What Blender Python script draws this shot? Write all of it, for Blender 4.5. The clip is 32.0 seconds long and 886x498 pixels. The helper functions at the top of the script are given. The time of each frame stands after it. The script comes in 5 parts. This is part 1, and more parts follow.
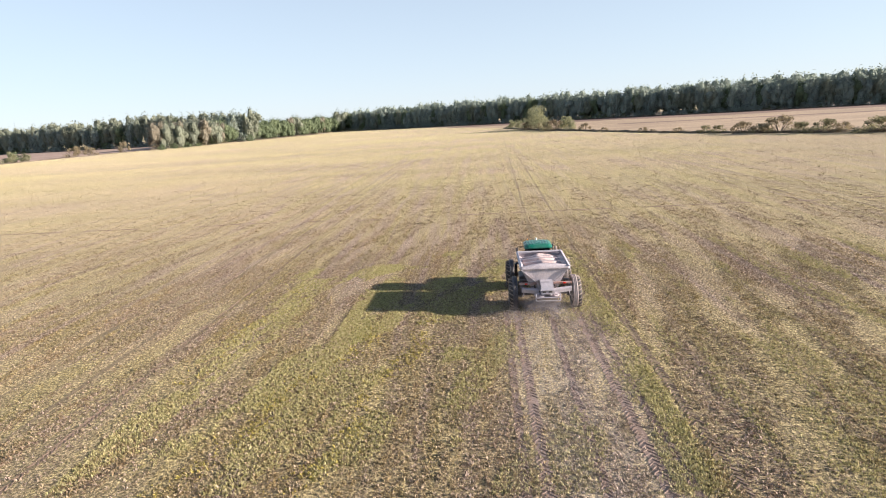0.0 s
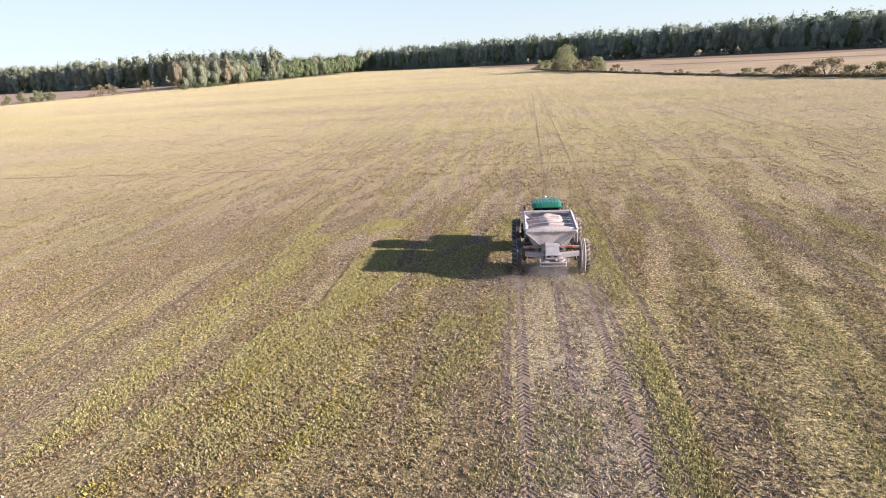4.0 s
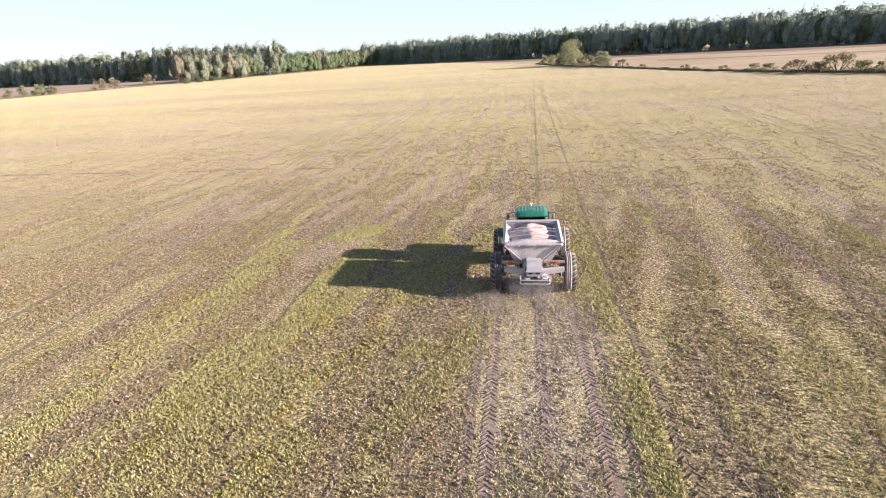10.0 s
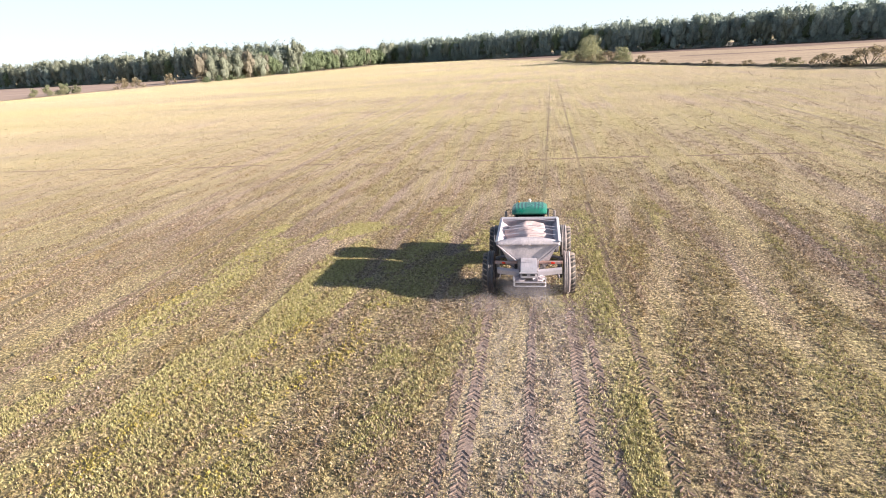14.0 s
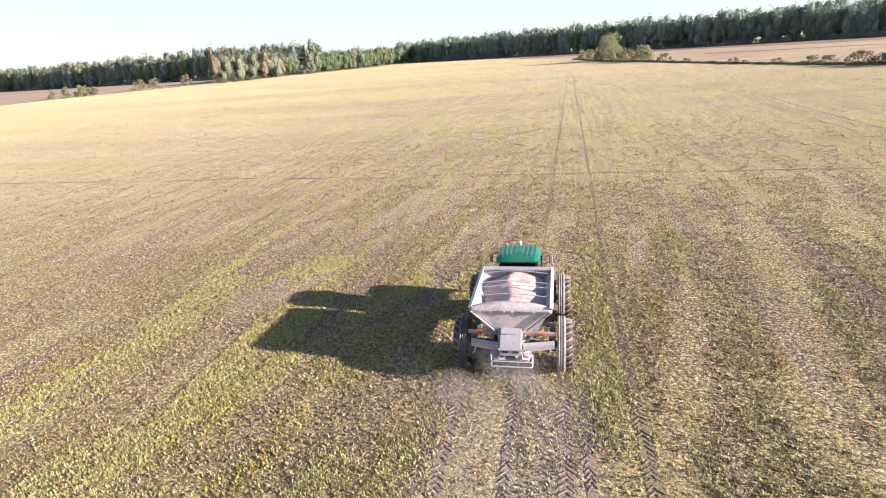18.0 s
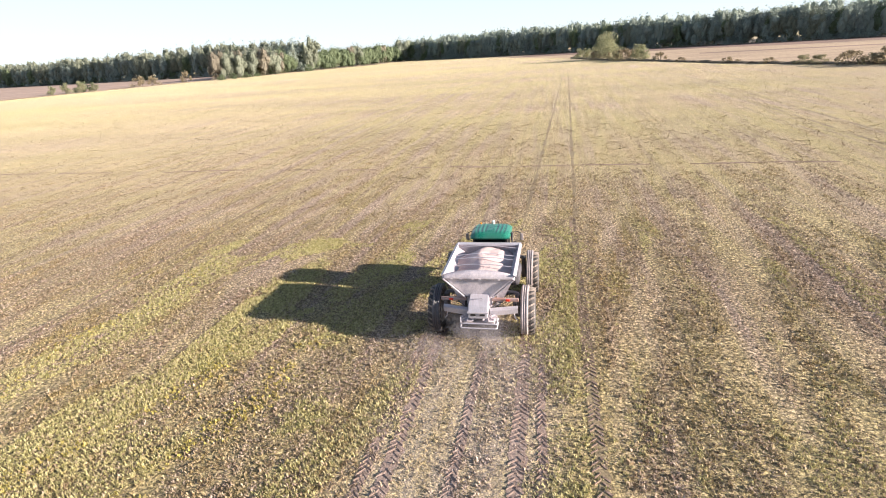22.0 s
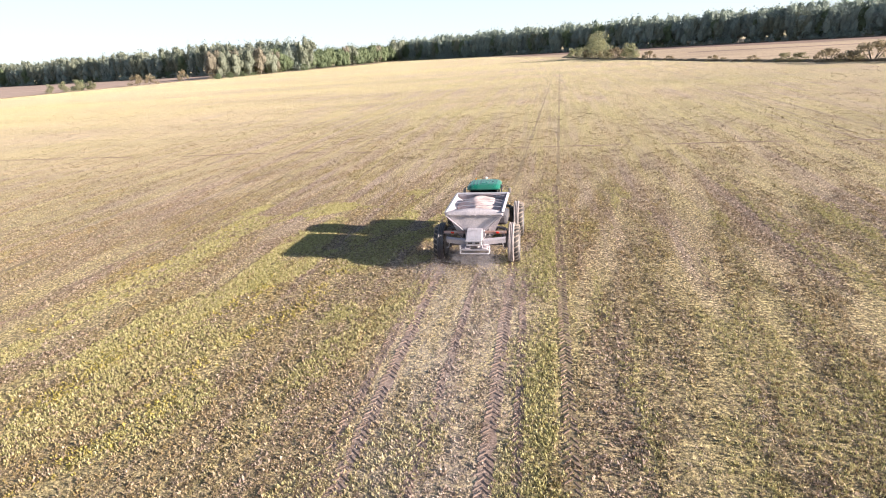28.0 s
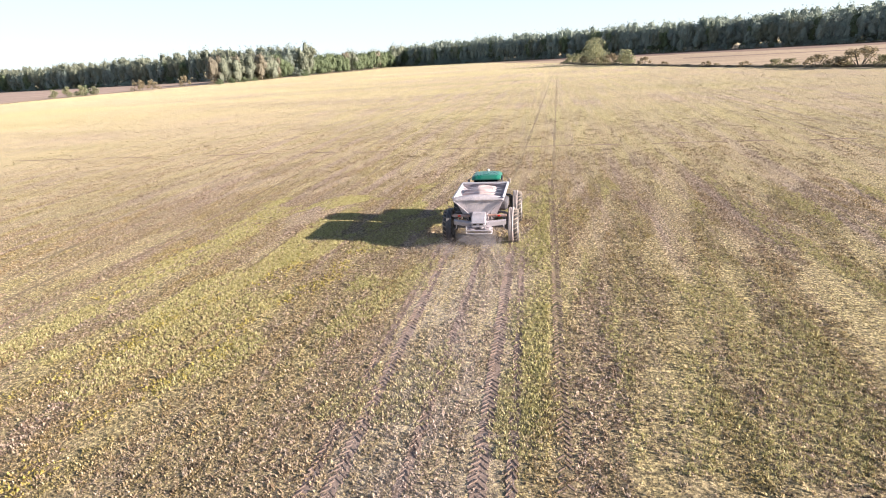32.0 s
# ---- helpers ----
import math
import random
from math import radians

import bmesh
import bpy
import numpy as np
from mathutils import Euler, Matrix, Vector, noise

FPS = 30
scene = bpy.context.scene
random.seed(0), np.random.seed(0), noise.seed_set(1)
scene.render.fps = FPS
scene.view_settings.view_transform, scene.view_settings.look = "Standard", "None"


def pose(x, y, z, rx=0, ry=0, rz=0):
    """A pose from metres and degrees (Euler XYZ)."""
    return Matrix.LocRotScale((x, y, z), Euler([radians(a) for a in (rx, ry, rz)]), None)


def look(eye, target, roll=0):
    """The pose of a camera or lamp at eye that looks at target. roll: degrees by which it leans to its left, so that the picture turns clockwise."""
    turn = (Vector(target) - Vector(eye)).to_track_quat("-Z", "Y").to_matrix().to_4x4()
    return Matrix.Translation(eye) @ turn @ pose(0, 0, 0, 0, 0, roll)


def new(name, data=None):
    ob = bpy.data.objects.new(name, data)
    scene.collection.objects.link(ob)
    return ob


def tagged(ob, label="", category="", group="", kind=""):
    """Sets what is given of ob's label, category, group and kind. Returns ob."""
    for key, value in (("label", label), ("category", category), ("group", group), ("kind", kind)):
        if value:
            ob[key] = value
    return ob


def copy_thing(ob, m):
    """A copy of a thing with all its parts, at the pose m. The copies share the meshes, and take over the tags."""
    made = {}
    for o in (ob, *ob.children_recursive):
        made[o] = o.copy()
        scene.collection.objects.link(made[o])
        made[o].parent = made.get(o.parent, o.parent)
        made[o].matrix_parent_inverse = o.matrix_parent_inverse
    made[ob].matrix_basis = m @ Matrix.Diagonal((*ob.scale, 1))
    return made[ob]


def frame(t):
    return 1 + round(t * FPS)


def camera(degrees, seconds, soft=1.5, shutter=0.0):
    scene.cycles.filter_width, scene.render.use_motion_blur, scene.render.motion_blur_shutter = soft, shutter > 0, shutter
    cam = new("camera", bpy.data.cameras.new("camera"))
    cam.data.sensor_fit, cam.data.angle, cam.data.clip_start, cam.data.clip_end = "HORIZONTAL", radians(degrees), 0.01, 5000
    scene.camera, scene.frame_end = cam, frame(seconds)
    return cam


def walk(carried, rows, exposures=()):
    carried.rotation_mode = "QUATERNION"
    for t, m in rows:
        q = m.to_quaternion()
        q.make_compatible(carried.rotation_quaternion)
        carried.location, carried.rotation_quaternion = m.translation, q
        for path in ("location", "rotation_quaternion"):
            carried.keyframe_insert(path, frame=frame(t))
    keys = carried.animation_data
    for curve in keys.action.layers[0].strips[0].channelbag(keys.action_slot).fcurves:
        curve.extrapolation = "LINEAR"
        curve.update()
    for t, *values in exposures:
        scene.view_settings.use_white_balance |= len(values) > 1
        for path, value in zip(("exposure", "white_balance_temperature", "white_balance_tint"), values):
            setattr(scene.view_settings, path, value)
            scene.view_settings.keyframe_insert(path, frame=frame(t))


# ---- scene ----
cam = camera(78.8, 32.0, soft=1.0)
PATH = [
    (0.0, -2.882, -28.276, 10.640, 4.11, -14.05, 3.68),
    (0.5, -2.779, -27.853, 10.611, 4.63, -14.42, 3.66),
    (1.0, -2.664, -27.266, 10.688, 5.15, -14.86, 3.58),
    (1.5, -2.550, -26.871, 10.635, 5.56, -16.00, 3.59),
    (2.0, -2.397, -26.556, 10.684, 5.93, -17.25, 3.58),
    (2.5, -2.231, -26.180, 10.658, 6.20, -18.50, 3.54),
    (4.5, -1.606, -26.242, 10.923, 6.98, -19.85, 3.40),
    (5.0, -1.496, -26.144, 10.934, 6.99, -19.89, 3.37),
    (5.5, -1.431, -26.144, 10.941, 7.00, -19.93, 3.34),
    (6.0, -1.360, -26.015, 10.984, 7.00, -19.97, 3.32),
    (6.5, -1.260, -25.647, 10.944, 7.02, -20.03, 3.31),
    (7.0, -1.144, -25.377, 10.951, 7.08, -20.10, 3.30),
    (7.5, -1.054, -25.166, 11.002, 7.11, -20.13, 3.29),
    (8.0, -0.972, -25.136, 11.085, 7.12, -20.18, 3.28),
    (8.5, -0.873, -24.278, 10.956, 7.17, -20.20, 3.27),
    (9.0, -0.763, -23.764, 10.866, 7.26, -20.23, 3.26),
    (9.5, -0.641, -23.538, 10.743, 7.38, -20.25, 3.27),
    (10.0, -0.546, -23.236, 10.682, 7.50, -20.29, 3.29),
    (10.5, -0.432, -23.016, 10.593, 7.61, -20.31, 3.33),
    (11.0, -0.317, -22.778, 10.502, 7.71, -20.30, 3.37),
    (11.5, -0.209, -22.468, 10.449, 7.84, -20.34, 3.42),
    (12.0, -0.137, -22.288, 10.335, 8.12, -20.31, 3.48),
    (12.5, -0.077, -22.041, 10.212, 8.43, -20.33, 3.57),
    (13.0, -0.003, -21.614, 10.043, 8.72, -20.31, 3.71),
    (13.5, 0.245, -21.761, 10.077, 9.12, -20.29, 3.66),
    (14.0, 0.462, -21.535, 10.052, 9.47, -20.32, 3.67),
    (14.5, 0.622, -21.137, 9.974, 9.79, -20.34, 3.68),
    (16.5, 1.092, -17.941, 9.670, 11.08, -20.18, 4.12),
    (17.0, 1.317, -17.753, 9.993, 11.35, -20.24, 4.06),
    (17.5, 1.402, -16.752, 10.060, 11.41, -20.34, 4.06),
    (18.0, 1.476, -15.861, 10.216, 11.41, -20.32, 4.07),
    (18.5, 1.572, -14.979, 10.338, 11.38, -20.33, 4.06),
    (19.0, 1.690, -14.342, 10.326, 11.36, -20.34, 4.02),
    (19.5, 1.962, -14.931, 10.434, 11.21, -20.32, 4.00),
    (20.0, 2.130, -15.512, 10.361, 11.10, -20.35, 3.98),
    (20.5, 2.257, -16.057, 10.286, 11.10, -20.40, 3.95),
    (21.0, 2.450, -16.749, 10.194, 11.17, -20.43, 3.91),
    (21.5, 2.606, -17.245, 10.111, 11.26, -20.47, 3.85),
    (22.0, 2.685, -17.732, 10.006, 11.38, -20.47, 3.78),
    (22.5, 2.736, -18.239, 9.955, 11.43, -20.50, 3.69),
    (23.0, 2.799, -18.777, 9.921, 11.42, -20.53, 3.63),
    (23.5, 2.876, -19.240, 9.869, 11.42, -20.57, 3.56),
    (24.0, 2.934, -19.654, 9.795, 11.37, -20.61, 3.49),
    (24.5, 2.914, -19.870, 9.601, 11.28, -20.61, 3.54),
    (25.0, 3.020, -20.451, 9.585, 11.21, -20.66, 3.51),
    (25.5, 3.085, -20.955, 9.555, 11.13, -20.67, 3.48),
    (27.5, 3.304, -22.669, 9.383, 10.87, -20.53, 3.62),
    (28.0, 3.330, -23.044, 9.318, 10.78, -20.45, 3.71),
    (28.5, 3.364, -23.418, 9.286, 10.71, -20.25, 3.75),
    (29.0, 3.368, -23.840, 9.249, 10.68, -20.08, 3.82),
    (29.5, 3.444, -24.175, 9.232, 10.68, -19.93, 3.78),
    (30.0, 3.484, -24.659, 9.211, 10.66, -19.88, 3.77),
    (30.5, 3.447, -25.062, 9.237, 10.65, -19.88, 3.77),
    (31.0, 3.432, -25.503, 9.265, 10.62, -19.88, 3.76),
    (31.5, 3.449, -25.993, 9.304, 10.62, -19.90, 3.74),
    (32.0, 3.508, -26.561, 9.366, 10.61, -19.91, 3.69),
]
walk(cam, [(t, pose(x, y, z, 90 + pitch, roll, yaw)) for t, x, y, z, yaw, pitch, roll in PATH],
     [(0.0, 1.52), (2.0, 1.5), (6.0, 1.58), (9.0, 1.66), (13.0, 1.75), (32.0, 1.77)])

# ---- daylight ----
SUN_TO = Vector((3.50, -0.42, 1.0)).normalized()
SUN_ELEV = math.asin(SUN_TO.z)
world = bpy.data.worlds.new("sky")
scene.world = world
world.use_nodes = True
wn = world.node_tree
sky = wn.nodes.new("ShaderNodeTexSky")
sky.sky_type, sky.sun_disc = "NISHITA", False
sky.sun_elevation = SUN_ELEV
sky.sun_rotation = math.atan2(SUN_TO.x, SUN_TO.y)
sky.air_density, sky.dust_density, sky.ozone_density, sky.altitude = 0.8, 0.0, 1.0, 0
haze = wn.nodes.new("ShaderNodeMix")  # thin even haze over the clear sky
haze.data_type = "RGBA"
haze.inputs[7].default_value = (4.0, 4.6, 5.4, 1)
height = wn.nodes.new("ShaderNodeSeparateXYZ")
wn.links.new(wn.nodes.new("ShaderNodeTexCoord").outputs["Generated"], height.inputs[0])
thick = wn.nodes.new("ShaderNodeMapRange")  # the haze thins out with height
thick.inputs["From Min"].default_value, thick.inputs["From Max"].default_value = 0.0, 0.7
thick.inputs["To Min"].default_value, thick.inputs["To Max"].default_value = 0.85, 0.1
wn.links.new(height.outputs["Z"], thick.inputs["Value"])
wn.links.new(thick.outputs[0], haze.inputs[0])
wn.links.new(sky.outputs[0], haze.inputs[6])
wn.links.new(haze.outputs[2], wn.nodes["Background"].inputs[0])
wn.nodes["Background"].inputs[1].default_value = 0.064
sun = new("sun", bpy.data.lights.new("sun", "SUN"))
sun.data.energy, sun.data.angle, sun.data.color = 5.2, radians(0.53), (1.0, 0.88, 0.77)
sun.matrix_world = look(SUN_TO * 200, (0, 0, 0))


# ---- materials ----
def material(name, rough=0.8, metal=0.0):
    m = bpy.data.materials.new(name)
    m.use_nodes = True
    b = m.node_tree.nodes["Principled BSDF"]
    b.inputs["Roughness"].default_value, b.inputs["Metallic"].default_value = rough, metal
    return m, m.node_tree, b


def node(nt, kind, **values):
    n = nt.nodes.new("ShaderNode" + kind)
    for k, v in values.items():
        key = k.replace("_", " ")
        if key in n.inputs:
            n.inputs[key].default_value = v
    return n


def ramp(nt, fac, stops):
    r = nt.nodes.new("ShaderNodeValToRGB")
    el = r.color_ramp.elements
    while len(el) < len(stops):
        el.new(0.5)
    for e, (p, c) in zip(el, stops):
        e.position, e.color = p, (*c, 1)
    nt.links.new(fac, r.inputs[0])
    return r.outputs[0]


def mixed(nt, fac, a, b, mode="MIX"):
    n = nt.nodes.new("ShaderNodeMix")
    n.data_type, n.blend_type = "RGBA", mode
    for sock, v in ((n.inputs[0], fac), (n.inputs[6], a), (n.inputs[7], b)):
        if isinstance(v, bpy.types.NodeSocket):
            nt.links.new(v, sock)
        elif isinstance(v, tuple):
            sock.default_value = (*v, 1)
        else:
            sock.default_value = v
    return n.outputs[2]


def place(nt, scale=(1, 1, 1), own=False):
    """World position (or the object's own coordinates), scaled."""
    if own:
        src = nt.nodes.new("ShaderNodeTexCoord").outputs["Object"]
    else:
        src = nt.nodes.new("ShaderNodeNewGeometry").outputs["Position"]
    mp = nt.nodes.new("ShaderNodeMapping")
    mp.inputs["Scale"].default_value = scale
    nt.links.new(src, mp.inputs[0])
    return mp.outputs[0]


def noisy(nt, vec, scale, detail=4, rough=0.6, out="Fac"):
    n = node(nt, "TexNoise", Scale=scale, Detail=detail, Roughness=rough)
    nt.links.new(vec, n.inputs["Vector"])
    return n.outputs[out]


def maths(nt, op, a, b=0.0):
    n = nt.nodes.new("ShaderNodeMath")
    n.operation = op
    n.use_clamp = True
    for sock, v in ((n.inputs[0], a), (n.inputs[1], b)):
        if isinstance(v, bpy.types.NodeSocket):
            nt.links.new(v, sock)
        else:
            sock.default_value = v
    return n.outputs[0]


def bumped(nt, bsdf, height, strength=0.5, dist=0.02):
    n = node(nt, "Bump", Strength=strength, Distance=dist)
    nt.links.new(height, n.inputs["Height"])
    nt.links.new(n.outputs[0], bsdf.inputs["Normal"])


def patches(nt):
    """Slow changes of growth over the field: green, golden and bare parts, drawn out along the rows."""
    green = ramp(nt, noisy(nt, place(nt, (0.5, 0.03, 0)), 1.0, 5, 0.62), [(0.43, (0, 0, 0)), (0.56, (1, 1, 1))])
    bare = ramp(nt, noisy(nt, place(nt, (0.62, 0.035, 3)), 1.0, 5, 0.65), [(0.48, (0, 0, 0)), (0.6, (1, 1, 1))])
    broad = ramp(nt, noisy(nt, place(nt, (0.010, 0.030, 7)), 1.0, 3, 0.5), [(0.42, (0, 0, 0)), (0.6, (1, 1, 1))])
    return green, bare, broad


def limed(nt, col, amount):
    """A thin uneven film of lime on what the spreader has passed."""
    at = nt.nodes.new("ShaderNodeSeparateXYZ")
    nt.links.new(nt.nodes.new("ShaderNodeNewGeometry").outputs["Position"], at.inputs[0])
    width, past = (nt.nodes.new("ShaderNodeMapRange") for _ in range(2))
    width.interpolation_type = past.interpolation_type = "SMOOTHSTEP"
    for n, source, lo, hi in ((width, maths(nt, "MULTIPLY", nodes_abs(nt, at.outputs["X"]), 0.1), 0.36, 0.1), (past, at.outputs["Y"], 0.0, -3.0)):
        n.inputs["From Min"].default_value, n.inputs["From Max"].default_value = lo, hi
        nt.links.new(source, n.inputs["Value"])
    cover = ramp(nt, noisy(nt, place(nt, (1.3, 0.4, 5)), 1.0, 5, 0.65), [(0.36, (0.2, 0.2, 0.2)), (0.6, (1, 1, 1))])
    cover = maths(nt, "MULTIPLY", maths(nt, "MULTIPLY", width.outputs[0], past.outputs[0]), cover)
    return mixed(nt, maths(nt, "MULTIPLY", cover, amount), col, (0.47, 0.40, 0.375))


def nodes_abs(nt, value):
    n = nt.nodes.new("ShaderNodeMath")
    n.operation = "ABSOLUTE"
    nt.links.new(value, n.inputs[0])
    return n.outputs[0]


def field_material():
    m, nt, b = material("stubble_field", 0.95)
    green, bare, broad = patches(nt)
    grain = mixed(nt, 0.5, noisy(nt, place(nt, (1, 1, 1)), 9.0, 6, 0.7), noisy(nt, place(nt, (1, 1, 1)), 24.0, 5, 0.75))
    clump = noisy(nt, place(nt, (1.0, 0.8, 1)), 2.6, 5, 0.7)
    straw = ramp(nt, grain, [(0.455, (0.05, 0.034, 0.025)), (0.49, (0.165, 0.111, 0.072)), (0.52, (0.26, 0.187, 0.124)), (0.56, (0.43, 0.335, 0.252))])
    leafy = ramp(nt, grain, [(0.455, (0.055, 0.045, 0.026)), (0.5, (0.19, 0.15, 0.072)), (0.555, (0.40, 0.322, 0.168))])
    soil = ramp(nt, grain, [(0.455, (0.05, 0.034, 0.031)), (0.5, (0.175, 0.12, 0.11)), (0.555, (0.39, 0.292, 0.266))])
    col = mixed(nt, maths(nt, "MULTIPLY", green, 0.75), straw, leafy)
    col = mixed(nt, maths(nt, "MULTIPLY", bare, 0.8), col, soil)
    col = mixed(nt, maths(nt, "MULTIPLY", broad, 0.55), col, mixed(nt, 0.3, (0.23, 0.195, 0.08), leafy))
    pale = ramp(nt, noisy(nt, place(nt, (0.016, 0.009, 11)), 1.0, 4, 0.55), [(0.48, (0, 0, 0)), (0.62, (1, 1, 1))])
    col = mixed(nt, maths(nt, "MULTIPLY", pale, 0.35), col, mixed(nt, 0.5, (0.28, 0.22, 0.138), straw))
    dark = ramp(nt, clump, [(0.36, (0.80, 0.81, 0.79)), (0.58, (1.20, 1.22, 1.20))])
    col = mixed(nt, 1.0, col, dark, "MULTIPLY")
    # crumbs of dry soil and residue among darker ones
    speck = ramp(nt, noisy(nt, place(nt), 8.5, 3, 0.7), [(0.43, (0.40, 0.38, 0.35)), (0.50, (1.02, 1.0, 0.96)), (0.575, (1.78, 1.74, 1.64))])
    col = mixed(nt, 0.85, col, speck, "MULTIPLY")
    # bands of thicker and thinner stubble lying across the view
    band = ramp(nt, noisy(nt, place(nt, (0.006, 0.055, 2)), 1.0, 4, 0.6), [(0.36, (0.80, 0.79, 0.77)), (0.5, (0.98, 0.97, 0.95)), (0.64, (1.12, 1.1, 1.1))])
    col = mixed(nt, 0.8, col, band, "MULTIPLY")
    # old drilling rows along the field
    lines = noisy(nt, place(nt, (1.5, 0.045, 13)), 1.0, 3, 0.6)
    rows = ramp(nt, lines, [(0.36, (0.58, 0.56, 0.54)), (0.47, (0.96, 0.95, 0.94)), (0.62, (1.12, 1.12, 1.1))])
    col = limed(nt, mixed(nt, 0.48, col, rows, "MULTIPLY"), 0.3)
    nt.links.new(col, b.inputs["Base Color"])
    bumped(nt, b, mixed(nt, 0.55, grain, noisy(nt, place(nt), 6.5, 4, 0.65)), 1.0, 0.17)
    # dry stubble tips catch the light where the field is seen flat
    b.inputs["Sheen Weight"].default_value, b.inputs["Sheen Roughness"].default_value = 0.235, 0.27
    nt.links.new(mixed(nt, 0.65, (1.0, 0.98, 0.74), mixed(nt, 1.0, col, (4.0, 4.2, 3.6), "MULTIPLY")), b.inputs["Sheen Tint"])
    return m


def plant_material(name, stops, gold, spread=1.0, dry=None):
    """Low leaves: hue by leaf, by clump and by the slow patches of the field."""
    m, nt, b = material(name, 0.75)
    green, bare, broad = patches(nt)
    each = nt.nodes.new("ShaderNodeNewGeometry").outputs["Random Per Island"]
    clump = ramp(nt, noisy(nt, place(nt, (1, 1, 0)), 6.0, 3, 0.7), [(0.43, (0, 0, 0)), (0.58, (1, 1, 1))])
    hue = maths(nt, "ADD", maths(nt, "MULTIPLY", each, 0.34), maths(nt, "MULTIPLY", clump, 0.68))
    a = ramp(nt, hue, stops)
    g = ramp(nt, hue, gold)
    col = mixed(nt, maths(nt, "MULTIPLY", green, spread), g, a)
    if dry:
        spots = ramp(nt, noisy(nt, place(nt, (0.9, 0.28, 21)), 1.0, 5, 0.7), [(0.44, (0, 0, 0)), (0.56, (1, 1, 1))])
        col = mixed(nt, maths(nt, "MAXIMUM", maths(nt, "MULTIPLY", spots, 0.8), maths(nt, "MULTIPLY", bare, 0.9)), col, ramp(nt, hue, dry))
    col = limed(nt, col, 0.36)
    nt.links.new(col, b.inputs["Base Color"])
    b.inputs["Specular IOR Level"].default_value = 0.25
    tr = nt.nodes.new("ShaderNodeBsdfTranslucent")
    nt.links.new(col, tr.inputs[0])
    mx = nt.nodes.new("ShaderNodeMixShader")
    mx.inputs[0].default_value = 0.22
    nt.links.new(b.outputs[0], mx.inputs[1])
    nt.links.new(tr.outputs[0], mx.inputs[2])
    nt.links.new(mx.outputs[0], nt.nodes["Material Output"].inputs[0])
    return m


def soil_material(name, dark, mid, light, scale=6.0, bump=0.05):
    m, nt, b = material(name, 0.95)
    grain = noisy(nt, place(nt), scale, 6, 0.7)
    band = noisy(nt, place(nt, (0.02, 0.06, 1)), 1.0, 4, 0.6)
    col = ramp(nt, grain, [(0.35, dark), (0.5, mid), (0.68, light)])
    col = mixed(nt, 0.55, col, ramp(nt, band, [(0.36, (0.62, 0.57, 0.55)), (0.62, (1.2, 1.17, 1.12))]), "MULTIPLY")
    nt.links.new(limed(nt, col, 0.15), b.inputs["Base Color"])
    bumped(nt, b, grain, 0.7, bump)
    return m


def leaf_material(name, dark, mid, light):
    m, nt, b = material(name, 0.7)
    each = nt.nodes.new("ShaderNodeNewGeometry").outputs["Random Per Island"]
    tree = nt.nodes.new("ShaderNodeObjectInfo").outputs["Random"]
    sprays = ramp(nt, noisy(nt, place(nt, (1, 1, 0.7)), 0.8, 5, 0.75), [(0.36, (0, 0, 0)), (0.64, (1, 1, 1))])
    hue = maths(nt, "ADD", maths(nt, "ADD", maths(nt, "MULTIPLY", each, 0.26), maths(nt, "MULTIPLY", sprays, 0.34)), maths(nt, "MULTIPLY", tree, 0.34))
    bumped(nt, b, noisy(nt, place(nt), 1.6, 4, 0.7), 1.0, 0.6)
    nt.links.new(ramp(nt, hue, [(0.1, dark), (0.5, mid), (0.9, light)]), b.inputs["Base Color"])
    b.inputs["Specular IOR Level"].default_value = 0.2
    tr = nt.nodes.new("ShaderNodeBsdfTranslucent")
    nt.links.new(ramp(nt, hue, [(0.1, dark), (0.5, mid), (0.9, light)]), tr.inputs[0])
    mx = nt.nodes.new("ShaderNodeMixShader")
    mx.inputs[0].default_value = 0.5
    nt.links.new(b.outputs[0], mx.inputs[1])
    nt.links.new(tr.outputs[0], mx.inputs[2])
    nt.links.new(mx.outputs[0], nt.nodes["Material Output"].inputs[0])
    return m


def bark_material():
    m, nt, b = material("bark", 0.9)
    g = noisy(nt, place(nt, (3, 3, 0.6), True), 2.0, 5, 0.7)
    nt.links.new(ramp(nt, g, [(0.35, (0.05, 0.04, 0.03)), (0.65, (0.22, 0.19, 0.15))]), b.inputs["Base Color"])
    bumped(nt, b, g, 0.6, 0.05)
    return m


M_FIELD = field_material()
M_WEED = plant_material("weed_leaves",
    [(0.14, (0.145, 0.133, 0.054)), (0.40, (0.259, 0.235, 0.097)), (0.66, (0.363, 0.322, 0.143)), (0.88, (0.440, 0.380, 0.200))],
    [(0.14, (0.159, 0.107, 0.049)), (0.38, (0.297, 0.214, 0.092)), (0.64, (0.407, 0.300, 0.135)), (0.88, (0.479, 0.369, 0.197))], 0.58,
    [(0.14, (0.159, 0.107, 0.086)), (0.38, (0.275, 0.201, 0.165)), (0.64, (0.380, 0.289, 0.244)), (0.88, (0.479, 0.378, 0.335))])
M_FLOWER = plant_material("yellow_flowers",
    [(0.2, (0.243, 0.205, 0.062)), (0.5, (0.397, 0.326, 0.083)), (0.85, (0.486, 0.397, 0.125))],
    [(0.2, (0.243, 0.198, 0.062)), (0.5, (0.397, 0.320, 0.083)), (0.85, (0.486, 0.390, 0.125))])
